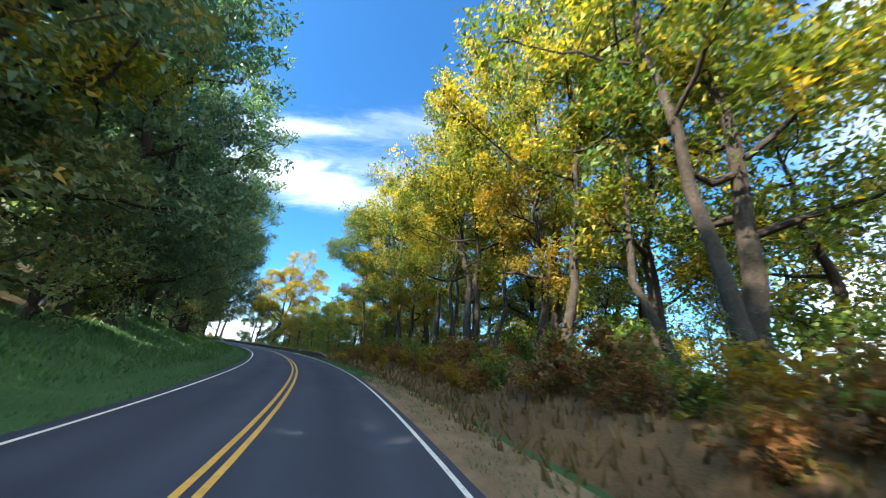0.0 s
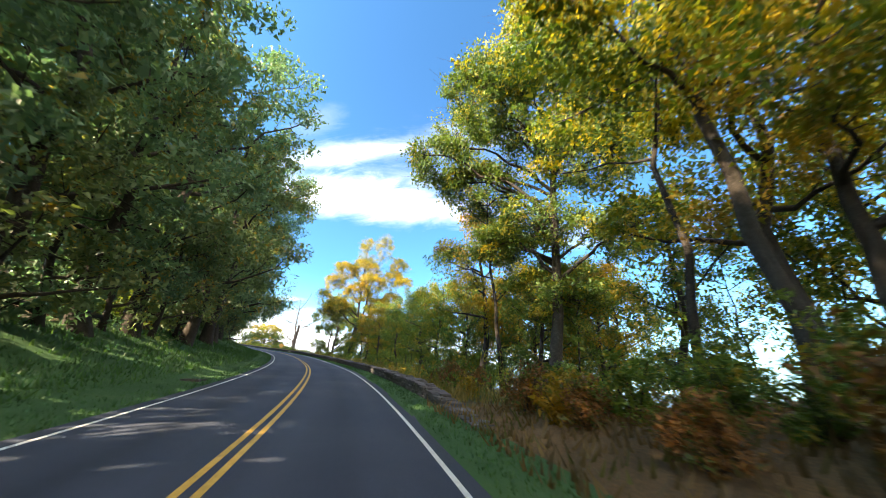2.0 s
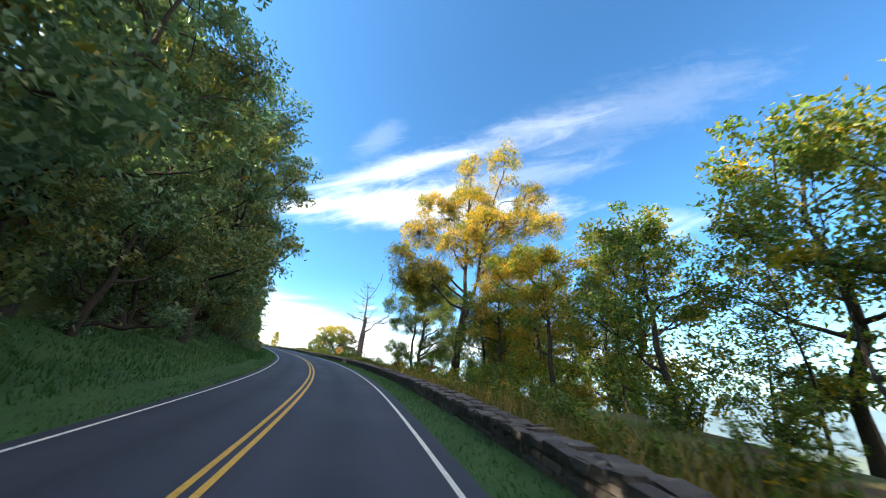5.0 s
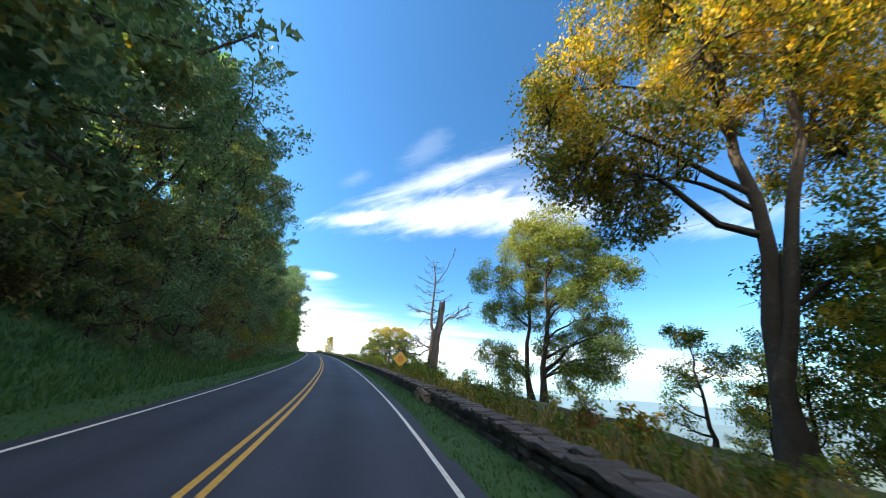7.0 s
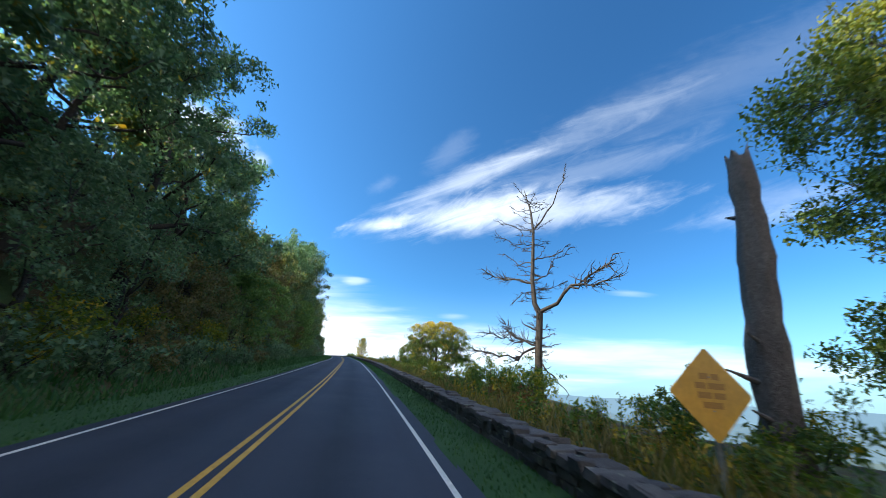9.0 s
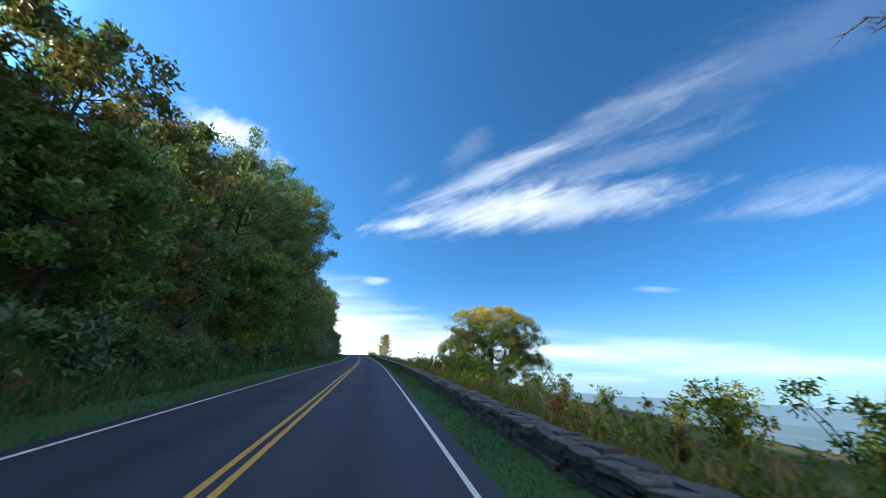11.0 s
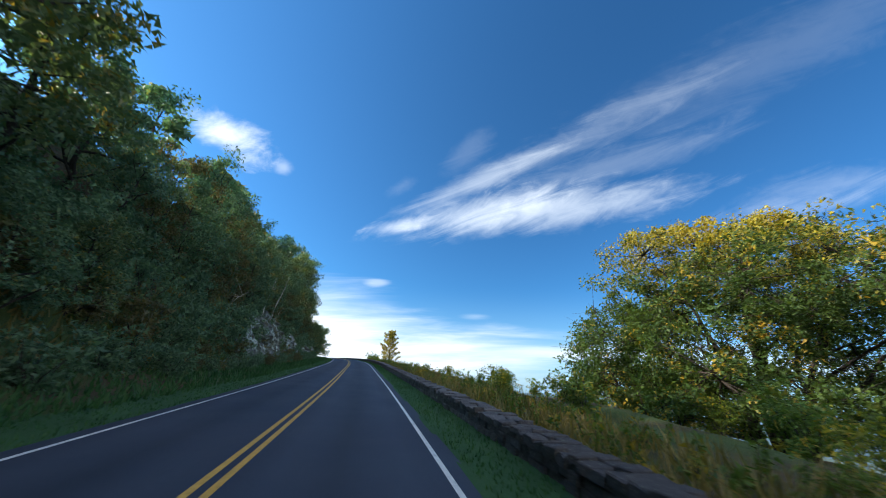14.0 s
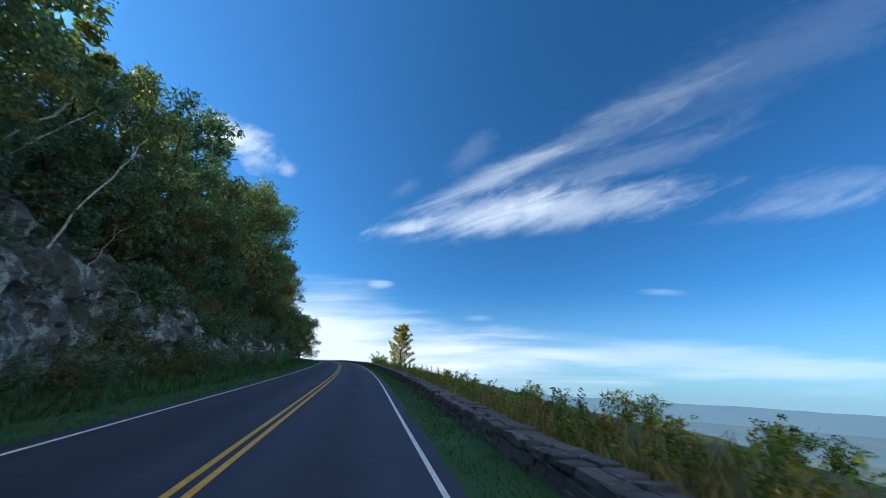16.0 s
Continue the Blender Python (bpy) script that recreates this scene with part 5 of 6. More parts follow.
def snag():
    """Tall broken-off trunk."""
    rng = np.random.default_rng(82)
    t = thing("snag", "tall broken dead trunk with weathered bark", "tree")
    k = np.linspace(0, 1, 17)
    pts = np.stack([0.55 * k + 0.05 * np.sin(9 * k), 0.05 * np.sin(7 * k), 8.55 * k], 1)
    rad = (0.45 - 0.17 * k) * (1 + 0.07 * np.sin(23 * k) + 0.04 * np.sin(51 * k + 1))
    rad[0] *= 1.15
    v, f = tube(pts, rad, 18)
    ang = np.arange(len(v)) % 18
    v[:, :2] += (v[:, :2] - pts[np.arange(len(v)) // 18, :2]) * (0.10 * np.sin(ang * 2.1 + v[:, 2] * 0.9) + 0.06 * rng.normal(size=len(v)))[:, None]
    top = np.arange(len(v)) // 18 == 16
    v[top, 2] += rng.uniform(-0.22, 0.20, top.sum())
    n = len(v)
    v = np.concatenate([v, [[pts[-1, 0], pts[-1, 1], 8.05]]])
    faces = f.tolist() + [(n - 18 + i, n - 18 + (i + 1) % 18, n) for i in range(18)]
    part("trunk", mesh_from("trunk", v, faces, SNAG_WOOD, smooth=True), t)
    for z, az, ln in ((5.4, 0.2, 0.35), (3.1, 3.4, 0.5), (2.2, 2.9, 0.7), (6.5, 2.0, 0.2), (1.4, 3.3, 0.6)):
        p = np.array([np.interp(z / 8.1, k, pts[:, c]) for c in range(2)] + [z])
        d = np.array([math.cos(az), math.sin(az), 0.35])
        stub = (np.stack([p + d * 0.2, p + d * (0.3 + ln * 0.6), p + d * (0.35 + ln)]), np.array([0.10, 0.05, 0.02]), 1)
        part("branch_stub", tubes_mesh("branch_stub", [stub], SNAG_WOOD), t)
    return t


stand(snag(), 149.5, 11.0, 0.35, heading(149), 1.0, (3.0, 0))


# ---- the sign ----
def road_sign():
    t = thing("road_sign", "amber diamond warning sign on a steel post", "road sign")
    bm = bmesh.new()
    half, cut, th = 0.70, 0.03, 0.004
    ring = []
    for i in range(4):
        a = math.pi / 2 * i
        for da in (-cut, cut):
            ring.append((math.sin(a + da * 1.4) * half * 0.985, math.cos(a + da * 1.4) * half * 0.985))
    front = [bm.verts.new((x, -th, z)) for x, z in ring]
    back = [bm.verts.new((x, th, z)) for x, z in ring]
    bm.faces.new(front)
    bm.faces.new(back[::-1])
    for i in range(8):
        bm.faces.new((front[i], back[i], back[(i + 1) % 8], front[(i + 1) % 8]))
    bmesh.ops.recalc_face_normals(bm, faces=bm.faces)
    me = bpy.data.meshes.new("panel")
    bm.to_mesh(me)
    me.materials.append(SIGN_FACE)
    panel = part("panel", me, t, "amber painted diamond panel")
    panel.location = (0, 0, 1.75)

    def bars(name, boxes, mat, parent):
        vs, fs = [], []
        for x0, x1, z0, z1, y0, y1 in boxes:
            o = len(vs)
            vs += [(x, y, z) for x in (x0, x1) for y in (y0, y1) for z in (z0, z1)]
            fs += [tuple(o + q for q in f) for f in ((0, 1, 3, 2), (4, 6, 7, 5), (0, 4, 5, 1), (2, 3, 7, 6), (0, 2, 6, 4), (1, 5, 7, 3))]
        return part(name, mesh_from(name, vs, fs, mat), parent)

    k = 1.3
    rows = ((0.20, (-0.13, -0.01), (0.03, 0.13)), (0.09, (-0.20, -0.06), (-0.03, 0.19)), (-0.02, (-0.18, 0.0), (0.03, 0.18)), (-0.13, (-0.13, 0.13)))
    for z, *spans in rows:
        for x0, x1 in spans:
            bars("lettering_bar", [(x0 * k, x1 * k, (z - 0.036) * k, (z + 0.036) * k, -0.0075, -0.0045)], SIGN_DARK, panel)
    bars("post", [(-0.045, -0.038, -0.6, 2.15, 0.006, 0.036), (0.038, 0.045, -0.6, 2.15, 0.006, 0.036), (-0.045, 0.045, -0.6, 2.15, 0.034, 0.040)], STEEL, t)
    for z in (1.5, 2.0):
        bars("bolt", [(-0.012, 0.012, z - 0.012, z + 0.012, -0.009, 0.04)], STEEL, t)
    return t


stand(road_sign(), 147.5, 7.09, 0.27, heading(147.5) - 6, 1.0, (0, 2))

# ---- shrubs and weeds ----
def make_bush(name, label, seed, height, radius, leaves, leaf, mat, group, stems=9):
    rng = np.random.default_rng(seed)
    t = thing(name, label, "shrub", group)
    tubes, spots = [], []
    for i in range(stems):
        az, lean = rng.uniform(0, 6.28), rng.uniform(0.1, 1.0)
        ln = height * rng.uniform(0.6, 1.1)
        d = np.array([math.cos(az) * lean * radius / height, math.sin(az) * lean * radius / height, 1.0])
        kk = np.linspace(0, 1, 5)
        pts = d * (kk * ln)[:, None] + np.cumsum(rng.normal(size=(5, 3)), 0) * 0.035 * ln
        pts[0] = (pts[0][0] * 0.2, pts[0][1] * 0.2, -0.25)
        tubes.append((pts, 0.022 * height ** 0.5 * (1 - 0.85 * kk), 2))
        for z, u in enumerate(rng.uniform(0.15, 1.0, 7)):
            q = np.array([np.interp(u, kk, pts[:, c]) for c in range(3)])
            e = rng.normal(size=3) * 0.20 * radius
            if z < 1:
                tubes.append((np.stack([q, q + e * 0.6, q + e]), np.array([0.010, 0.007, 0.003]), 2))
            spots.append((q + e, 1.0))
    part("woody_base", tubes_mesh("woody_base", tubes, BARK, (4, 3, 3)), t)
    part("foliage", leaves_mesh("foliage", leafage(rng, spots, leaves, radius * 0.26), leaf, rng, mat), t)
    return t


def weeds(name, label, seed, spots, mat):
    """Leafy stalks as one mass; spots: s, r, height of each stalk."""
    rng = np.random.default_rng(seed)
    vs, fs, o = [], [], 0
    centres = []
    for s, r, ln in spots:
        p = np.array(place(s, r, land(s, r) - 0.1))
        tilt = rng.normal(size=2) * 0.16
        kk = np.linspace(0, 1, 4)
        pts = p + np.stack([tilt[0] * ln * kk ** 1.4, tilt[1] * ln * kk ** 1.4, ln * kk], 1)
        v, f = tube(pts, 0.011 * (1 - 0.7 * kk), 3)
        vs.append(v)
        fs.append(f + o)
        o += len(v)
        for u in np.linspace(0.3, 1.0, 9):
            q = np.array([np.interp(u, kk, pts[:, c]) for c in range(3)])
            for _ in range(4):
                centres.append(q + rng.normal(size=3) * np.array([0.06, 0.06, 0.03]))
    me = leaves_mesh("weeds", np.array(centres), 0.135, rng, [mat, BARK], 0.1, 0.5)
    lv = np.array([v.co[:] for v in me.vertices])
    lf = [tuple(q.vertices) for q in me.polygons]
    k = len(lv)
    stalks = np.concatenate(fs) + k
    both = mesh_from(name, np.concatenate([lv] + vs), lf + [tuple(q) for q in stalks.tolist()], [mat, BARK], [0] * len(lf) + [1] * len(stalks))
    return tagged(new(name, both), label, "weeds", kind="stuff")


under = "shrubs of the roadside thicket"
B_GRN = make_bush("shrub", "low green leafy shrub on the bank", 91, 1.5, 1.3, 1500, 0.145, LEAF_GREEN, under)
B_DRK = make_bush("shrub", "dark green shrub in the shade", 92, 1.8, 1.5, 1600, 0.155, LEAF_DARK, under)
B_YEL = make_bush("shrub", "yellow-green shrub catching the light", 93, 1.6, 1.4, 1500, 0.145, LEAF_TURNING, under)
B_ORA = make_bush("shrub", "orange autumn shrub among weeds", 94, 1.3, 1.1, 1000, 0.165, LEAF_ORANGE, under)
B_SHD = make_bush("bank_shrub", "dark scrubby shrub clinging to the shaded rock", 97, 1.5, 1.4, 1200, 0.18, LEAF_HILL, under)
B_BRN = make_bush("bank_shrub", "dull brownish shrub on the shaded bank", 90, 1.4, 1.3, 1100, 0.17, LEAF_BROWN, under)
B_RUS = make_bush("shrub", "russet brown shrub turning in autumn", 95, 1.5, 1.3, 1050, 0.175, LEAF_RUSSET, under)


def bush(pool, s, r, scale):
    ob = dice.choice(pool)
    turn, tip = dice.uniform(0, 360), (dice.uniform(-8, 8), dice.uniform(-8, 8))
    if ob.name in used:
        again(ob, s, r, 0.05, turn, scale, tip)
    else:
        used.add(ob.name)
        stand(ob, s, r, 0.05, turn, scale, tip)


stand(make_bush("sapling", "thin-stemmed sapling with a few drooping leaves", 98, 2.3, 0.9, 190, 0.19, LEAF_DARK, "", stems=6), 201.8, 9.0, 0.05, 30)
stand(make_bush("sapling", "bare thin-stemmed sapling with sparse leaves", 99, 2.1, 0.9, 90, 0.17, LEAF_DARK, "", stems=5), 200.4, 8.4, 0.05, 200)
s = -20.0
while s < 56:                       # thicket on the open side before the wall begins
    bush([B_RUS, B_GRN, B_RUS, B_ORA, B_DRK], s, dice.uniform(6.8, 8.4), dice.uniform(0.6, 0.95))
    bush([B_GRN, B_RUS, B_DRK, B_YEL, B_ORA], s + 0.7, dice.uniform(9.4, 11.5), dice.uniform(0.6, 0.95))
    if -2 < s < 44:
        bush([B_RUS, B_RUS, B_ORA, B_GRN], s + 1.3, dice.uniform(6.4, 8.4), dice.uniform(0.7, 1.0))
        bush([B_RUS, B_RUS, B_ORA], s + 0.4, dice.uniform(6.0, 7.2), dice.uniform(0.5, 0.75))
    if -4 < s < 40:
        bush([B_RUS, B_ORA, B_ORA, B_RUS], s + 0.9, dice.uniform(5.8, 7.4), dice.uniform(0.35, 0.6))
        bush([B_ORA, B_RUS, B_GRN], s + 2.0, dice.uniform(6.0, 8.6), dice.uniform(0.4, 0.7))
    if dice.random() < 0.25:
        bush([B_GRN, B_DRK, B_YEL], s + 1.0, dice.uniform(12.5, 18.0), dice.uniform(1.2, 2.0))
    s += dice.uniform(2.4, 3.2)
s = 56.0
while s < 330:                      # behind the wall
    low = 0.58 if s < 150 else (0.44 if s < 185 else (0.36 if s < 250 else 0.30))
    bush([B_GRN, B_DRK, B_GRN, B_RUS], s, dice.uniform(7.2, 8.8), low * dice.uniform(0.8, 1.3))
    if dice.random() < (0.8 if s < 130 else 0.4):
        bush([B_GRN, B_DRK, B_YEL, B_ORA, B_GRN], s + 1.0, dice.uniform(9.8, 13.0), dice.uniform(0.7, 1.0) * (1.0 if s < 250 else 0.6))
    s += dice.uniform(3.4, 4.6) if s < 280 else 6.5
s = 57.0
while s < 122:                      # dense young growth among the trunks below the wall
    bush([B_DRK, B_GRN, B_YEL, B_ORA], s, dice.uniform(13.0, 20.0) + (3.0 if s > 110 else 0.0), dice.uniform(1.2, 2.0))
    s += dice.uniform(4.2, 5.6)
for s, r, k, pool in ((20.0, 6.9, 0.8, [B_ORA]), (22.2, 7.6, 0.9, [B_ORA]), (24.0, 6.7, 0.7, [B_RUS]), (25.5, 7.4, 0.9, [B_ORA]), (27.6, 6.8, 0.75, [B_ORA]),
                      (30.0, 7.4, 0.85, [B_ORA]), (22.0, 15.5, 1.8, [B_GRN]), (26.0, 17.5, 2.0, [B_YEL]), (30.0, 19.0, 1.9, [B_GRN]), (34.0, 16.5, 1.8, [B_DRK]),
                      (64.0, 13.0, 1.5, [B_DRK]), (66.5, 16.0, 1.9, [B_GRN]), (69.0, 19.0, 2.0, [B_DRK]),
                      (146.0, 10.2, 0.9, [B_DRK]), (150.5, 9.2, 0.8, [B_GRN]), (152.0, 10.8, 0.9, [B_DRK]), (168.0, 14.0, 1.3, [B_GRN]), (170.5, 12.8, 1.2, [B_DRK]),
                      (173.5, 14.5, 1.5, [B_GRN]), (166.0, 11.5, 0.9, [B_ORA]), (176.0, 12.5, 1.1, [B_GRN]), (163.0, 12.5, 1.0, [B_YEL]), (180.0, 13.0, 1.2, [B_GRN]),
                      (206.0, 12.0, 0.9, [B_GRN]), (209.5, 13.0, 1.15, [B_GRN]), (210.5, 12.2, 1.0, [B_GRN]), (230.0, 15.5, 1.2, [B_DRK]), (236.0, 17.0, 1.5, [B_DRK]), (240.0, 18.5, 1.6, [B_DRK]),
                      (243.5, 15.0, 0.9, [B_YEL]), (246.0, 18.0, 1.2, [B_YEL]), (251.0, 10.8, 0.6, [B_DRK]), (258.5, 11.5, 0.5, [B_YEL]), (261.0, 15.0, 0.7, [B_GRN]),
                      (268.0, 10.0, 0.5, [B_DRK]), (330.0, 9.0, 1.2, [B_DRK]), (336.0, 11.0, 1.5, [B_GRN]), (350.0, 12.0, 1.4, [B_DRK])):
    bush(pool, s, r, k)
s = 134.0
while s < 262:                      # sunlit scrub on the slope below the wall
    bush([B_YEL, B_YEL, B_GRN], s, dice.uniform(14.0, 19.0), dice.uniform(0.6, 0.95))
    s += dice.uniform(4.5, 6.5)
for s, r, k in ((247.5, 12.0, 0.95), (249.5, 13.5, 1.0), (252.0, 14.5, 1.0), (262.5, 11.5, 0.55), (264.5, 12.5, 0.6)):
    bush([B_YEL], s, r, k)
s = 112.0
while s < 238:                      # foot of the bank on the hill side
    bush([B_SHD, B_SHD, B_SHD, B_BRN], s, dice.uniform(-7.2, -6.2) if s > 135 else dice.uniform(-11, -9.5), dice.uniform(0.75, 1.15))
    if 140 < s < 205 and dice.random() < 0.45:
        bush([B_YEL, B_GRN, B_YEL], s + 1.1, dice.uniform(-8.4, -6.8), dice.uniform(0.8, 1.2))
    s += dice.uniform(2.6, 3.6)
s = 2.0
while s < 112:
    bush([B_SHD, B_SHD, B_DRK], s, dice.uniform(-12.2, -10.6), dice.uniform(1.1, 1.7))
    s += dice.uniform(4.5, 6.0)
s = 238.0
while s < 330:                      # growth on and above the rock
    bush([B_SHD, B_SHD, B_BRN], s, dice.uniform(-12.2, -10.2), dice.uniform(1.0, 1.6))
    if s < 254 or dice.random() < 0.5:
        bush([B_SHD, B_SHD, B_BRN], s + 0.8, dice.uniform(-9.4, -7.8), dice.uniform(0.8, 1.25))
    if dice.random() < 0.5:
        bush([B_SHD, B_GRN, B_SHD], s + 1.2, dice.uniform(-8.0, -7.2), dice.uniform(0.45, 0.75))
    s += dice.uniform(2.2, 3.0)
s = 232.0
while s < 336:                      # brush that hides the upper rock and the slope
    for r0, r1 in ((-9.6, -8.6), (-11.0, -9.8), (-12.6, -11.2)):
        if not (254 < s < 268 and r0 > -9.7):
            bush([B_SHD, B_BRN, B_SHD, B_SHD], s + dice.uniform(-0.5, 0.5), dice.uniform(r0, r1), dice.uniform(0.9, 1.45))
    s += dice.uniform(1.7, 2.3)
s = 236.0
while s < 300:                      # dark scrub at the rock's foot and on its ledges
    bush([B_SHD, B_SHD, B_BRN], s, dice.uniform(-7.2, -6.5), dice.uniform(0.45, 0.8))
    bush([B_SHD, B_SHD, B_SHD, B_BRN], s + 0.7, dice.uniform(-9.6, -8.2), dice.uniform(0.6, 1.1) * (1.2 if s < 256 else 0.9))
    s += dice.uniform(1.3, 2.0)
rows = [(dice.uniform(48, 320), 6.0 + 3.2 * dice.random() ** 1.2, dice.uniform(0.5, 1.15)) for _ in range(1300)]
rows = [(a, b, c * (0.75 if 205 < a < 246 else 1.0)) for a, b, c in rows]
weeds("weeds", "tall leafy weed stalks behind the stone wall", 96, rows, LEAF_GREEN)


def blades(name, label, seed, count, spots, height, mat, width=0.028):
    """Grass as one mass of bent blades; spots(rng, count) gives s, r arrays."""
    rng = np.random.default_rng(seed)
    ss, rr = spots(rng, count)
    base = np.array([tuple(place(a, b, land(a, b) - 0.02)) for a, b in zip(ss, rr)])
    h = height * rng.uniform(0.45, 1.3, (count, 1))
    az = rng.uniform(0, 6.28, count)
    w = np.stack([np.cos(az), np.sin(az), 0 * az], 1) * width
    lean = rng.normal(size=(count, 3)) * 0.38
    lean[:, 2] = 1.0
    q = np.stack([base - w, base + w, base + lean * h], 1).reshape(-1, 3)
    me = mesh_from(name, q, np.arange(count * 3).reshape(-1, 3), mat)
    return tagged(new(name, me), label, "grass", kind="stuff")


def verge_right(rng, n):
    return rng.uniform(-15, 330, n), 3.45 + 1.2 * rng.uniform(0, 1, n)


def verge_left(rng, n):
    return rng.uniform(-15, 330, n), -3.3 - 2.0 * rng.uniform(0, 1, n)


def bank_left(rng, n):
    return rng.uniform(-15, 140, n), -5.0 - 6.0 * rng.uniform(0, 1, n)


def foot_left(rng, n):
    return rng.uniform(118, 335, n), -4.5 - 4.0 * rng.uniform(0, 1, n) ** 1.2


def slope_left(rng, n):
    return rng.uniform(232, 335, n), -7.8 - 6.0 * rng.uniform(0, 1, n)


def behind_wall(rng, n):
    return rng.uniform(46, 330, n), 5.5 + 3.6 * rng.uniform(0, 1, n) ** 1.3


def open_verge(rng, n):
    return rng.uniform(-15, 45, n), 4.2 + 6.5 * rng.uniform(0, 1, n)


blades("grass", "short green grass on the verge beside the wall", 101, 48000, verge_right, 0.085, GRASS_LEAF, 0.02)
blades("grass", "short green grass on the verge below the bank", 102, 42000, verge_left, 0.09, GRASS_LEAF, 0.02)
blades("grass", "shaded grass on the hillside bank", 103, 26000, bank_left, 0.22, GRASS_LEAF, 0.04)
blades("grass", "rank dark grass and weeds at the foot of the bank", 106, 30000, foot_left, 0.30, GRASS_LEAF, 0.045)
blades("grass", "coarse grass and brush on the slope over the rock", 107, 12000, slope_left, 0.65, DRY_GRASS, 0.06)
blades("grass", "long pale grass and weeds behind the wall", 104, 28000, behind_wall, 0.60, DRY_GRASS, 0.035)
blades("grass", "dry brown grass and litter on the open verge", 105, 9000, open_verge, 0.30, BROWN_GRASS, 0.04)


# ---- bare pale stems leaning over the rock ----
def pale_stem(seed, pts, girth):
    rng = np.random.default_rng(seed)
    t = thing("bare_stem", "thin pale bare dead stem leaning over the rock", "tree")
    pts = np.array(pts, float)
    k = np.linspace(0, 1, 14)
    fine = np.stack([np.interp(k, np.linspace(0, 1, len(pts)), pts[:, c]) for c in range(3)], 1) + rng.normal(size=(14, 3)) * 0.04
    tubes = [(fine, girth * (1 - 0.8 * k), 1)]
    for u in rng.uniform(0.35, 0.95, 6):
        q = np.array([np.interp(u, k, fine[:, c]) for c in range(3)])
        e = rng.normal(size=3) * 0.35 + np.array([0, 0, 0.3])
        tubes.append((np.stack([q, q + e, q + e * 1.8]), np.array([0.015, 0.01, 0.004]), 2))
    part("trunk", tubes_mesh("trunk", tubes, PALE_BARK), t)
    return t


stand(pale_stem(111, [(0, 0, -0.3), (-0.1, 0.1, 1.6), (0.15, 0.4, 3.6), (0.5, 0.8, 5.6), (0.9, 1.1, 7.4)], 0.085), 265.1, -9.4, 0.2, heading(265))
stand(pale_stem(112, [(0, 0, -0.3), (0.1, 0.3, 1.4), (0.4, 0.7, 3.2)], 0.045), 267.0, -9.5, 0.2, heading(267))
stand(pale_stem(113, [(0, 0, -0.3), (0.1, 1.0, 3.4), (0.2, 2.7, 6.8)], 0.07), 260.9, -9.5, 0.2, heading(260))
stand(pale_stem(115, [(0, 0, -0.3), (0.0, 1.2, 3.2), (0.1, 3.2, 6.9)], 0.06), 261.4, -9.6, 0.2, heading(261))
stand(pale_stem(114, [(0, 0, -0.3), (0.5, 0.5, 1.2), (1.3, 1.0, 1.9)], 0.04), 252.0, -10.0, 0.2, heading(252))


# ---- the rock cut ----
def rock_face(s0, s1):
    """Broken ledges and blocks along the foot of the hill."""
    verts, faces = [], []
    ns, nv = int((s1 - s0) / 0.22), 42
    prof = [(7.3, -0.3), (7.6, 0.5), (7.9, 1.6), (8.3, 2.8), (8.9, 4.2), (9.8, 5.5), (11.0, 6.7), (13.0, 8.0)]
    for i in range(ns + 1):
        s = s0 + (s1 - s0) * i / ns
        tall = 0.30 + 0.58 * ease(s, 249, 257) * (1 - 0.50 * ease(s, 268, 282)) + 0.28 * noise.noise(Vector((s * 0.16, 0.0, 4.0)))
        for j in range(nv + 1):
            k = j / nv * (len(prof) - 1)
            a = min(int(k), len(prof) - 2)
            f = k - a
            r = prof[a][0] * (1 - f) + prof[a + 1][0] * f
            h = (prof[a][1] * (1 - f) + prof[a + 1][1] * f) * tall
            q = Vector((s + 0.30 * h, r * 0.6, h - 0.10 * s))
            w = Vector((noise.noise(q * 0.9) * 0.5, 0.0, noise.noise(q * 0.9 + Vector((9, 0, 0))) * 0.5))
            block = noise.cell(Vector((q.x * 0.85 + w.x, 0.3, q.z * 0.55 + w.z))) * 0.55 + noise.cell(Vector((q.x * 2.1 + 5 + w.x, 1.3, q.z * 1.3 + w.z))) * 0.34
            out = 1.1 * noise.noise(q * 0.28) + block + 0.30 * noise.noise(q * 1.9) + 0.12 * noise.noise(q * 5.0)
            edge = ease(s, s0, s0 + 5) * (1 - ease(s, s1 - 8, s1))
            rr = -(r - out * 0.8 * min(1.0, h + 0.4)) - (1 - edge) * 1.6
            verts.append(tuple(place(s + 0.25 * noise.noise(q * 1.7), rr, h)))
    k = nv + 1
    for i in range(ns):
        for j in range(nv):
            b = i * k + j
            faces.append((b, b + k, b + k + 1, b + 1))
    me = mesh_from("rock_face", verts, faces, ROCK)
    return tagged(new("rock_face", me), "grey fractured rock face with lichen along the road cut", "rock face", kind="structure")


rock_face(244, 335)


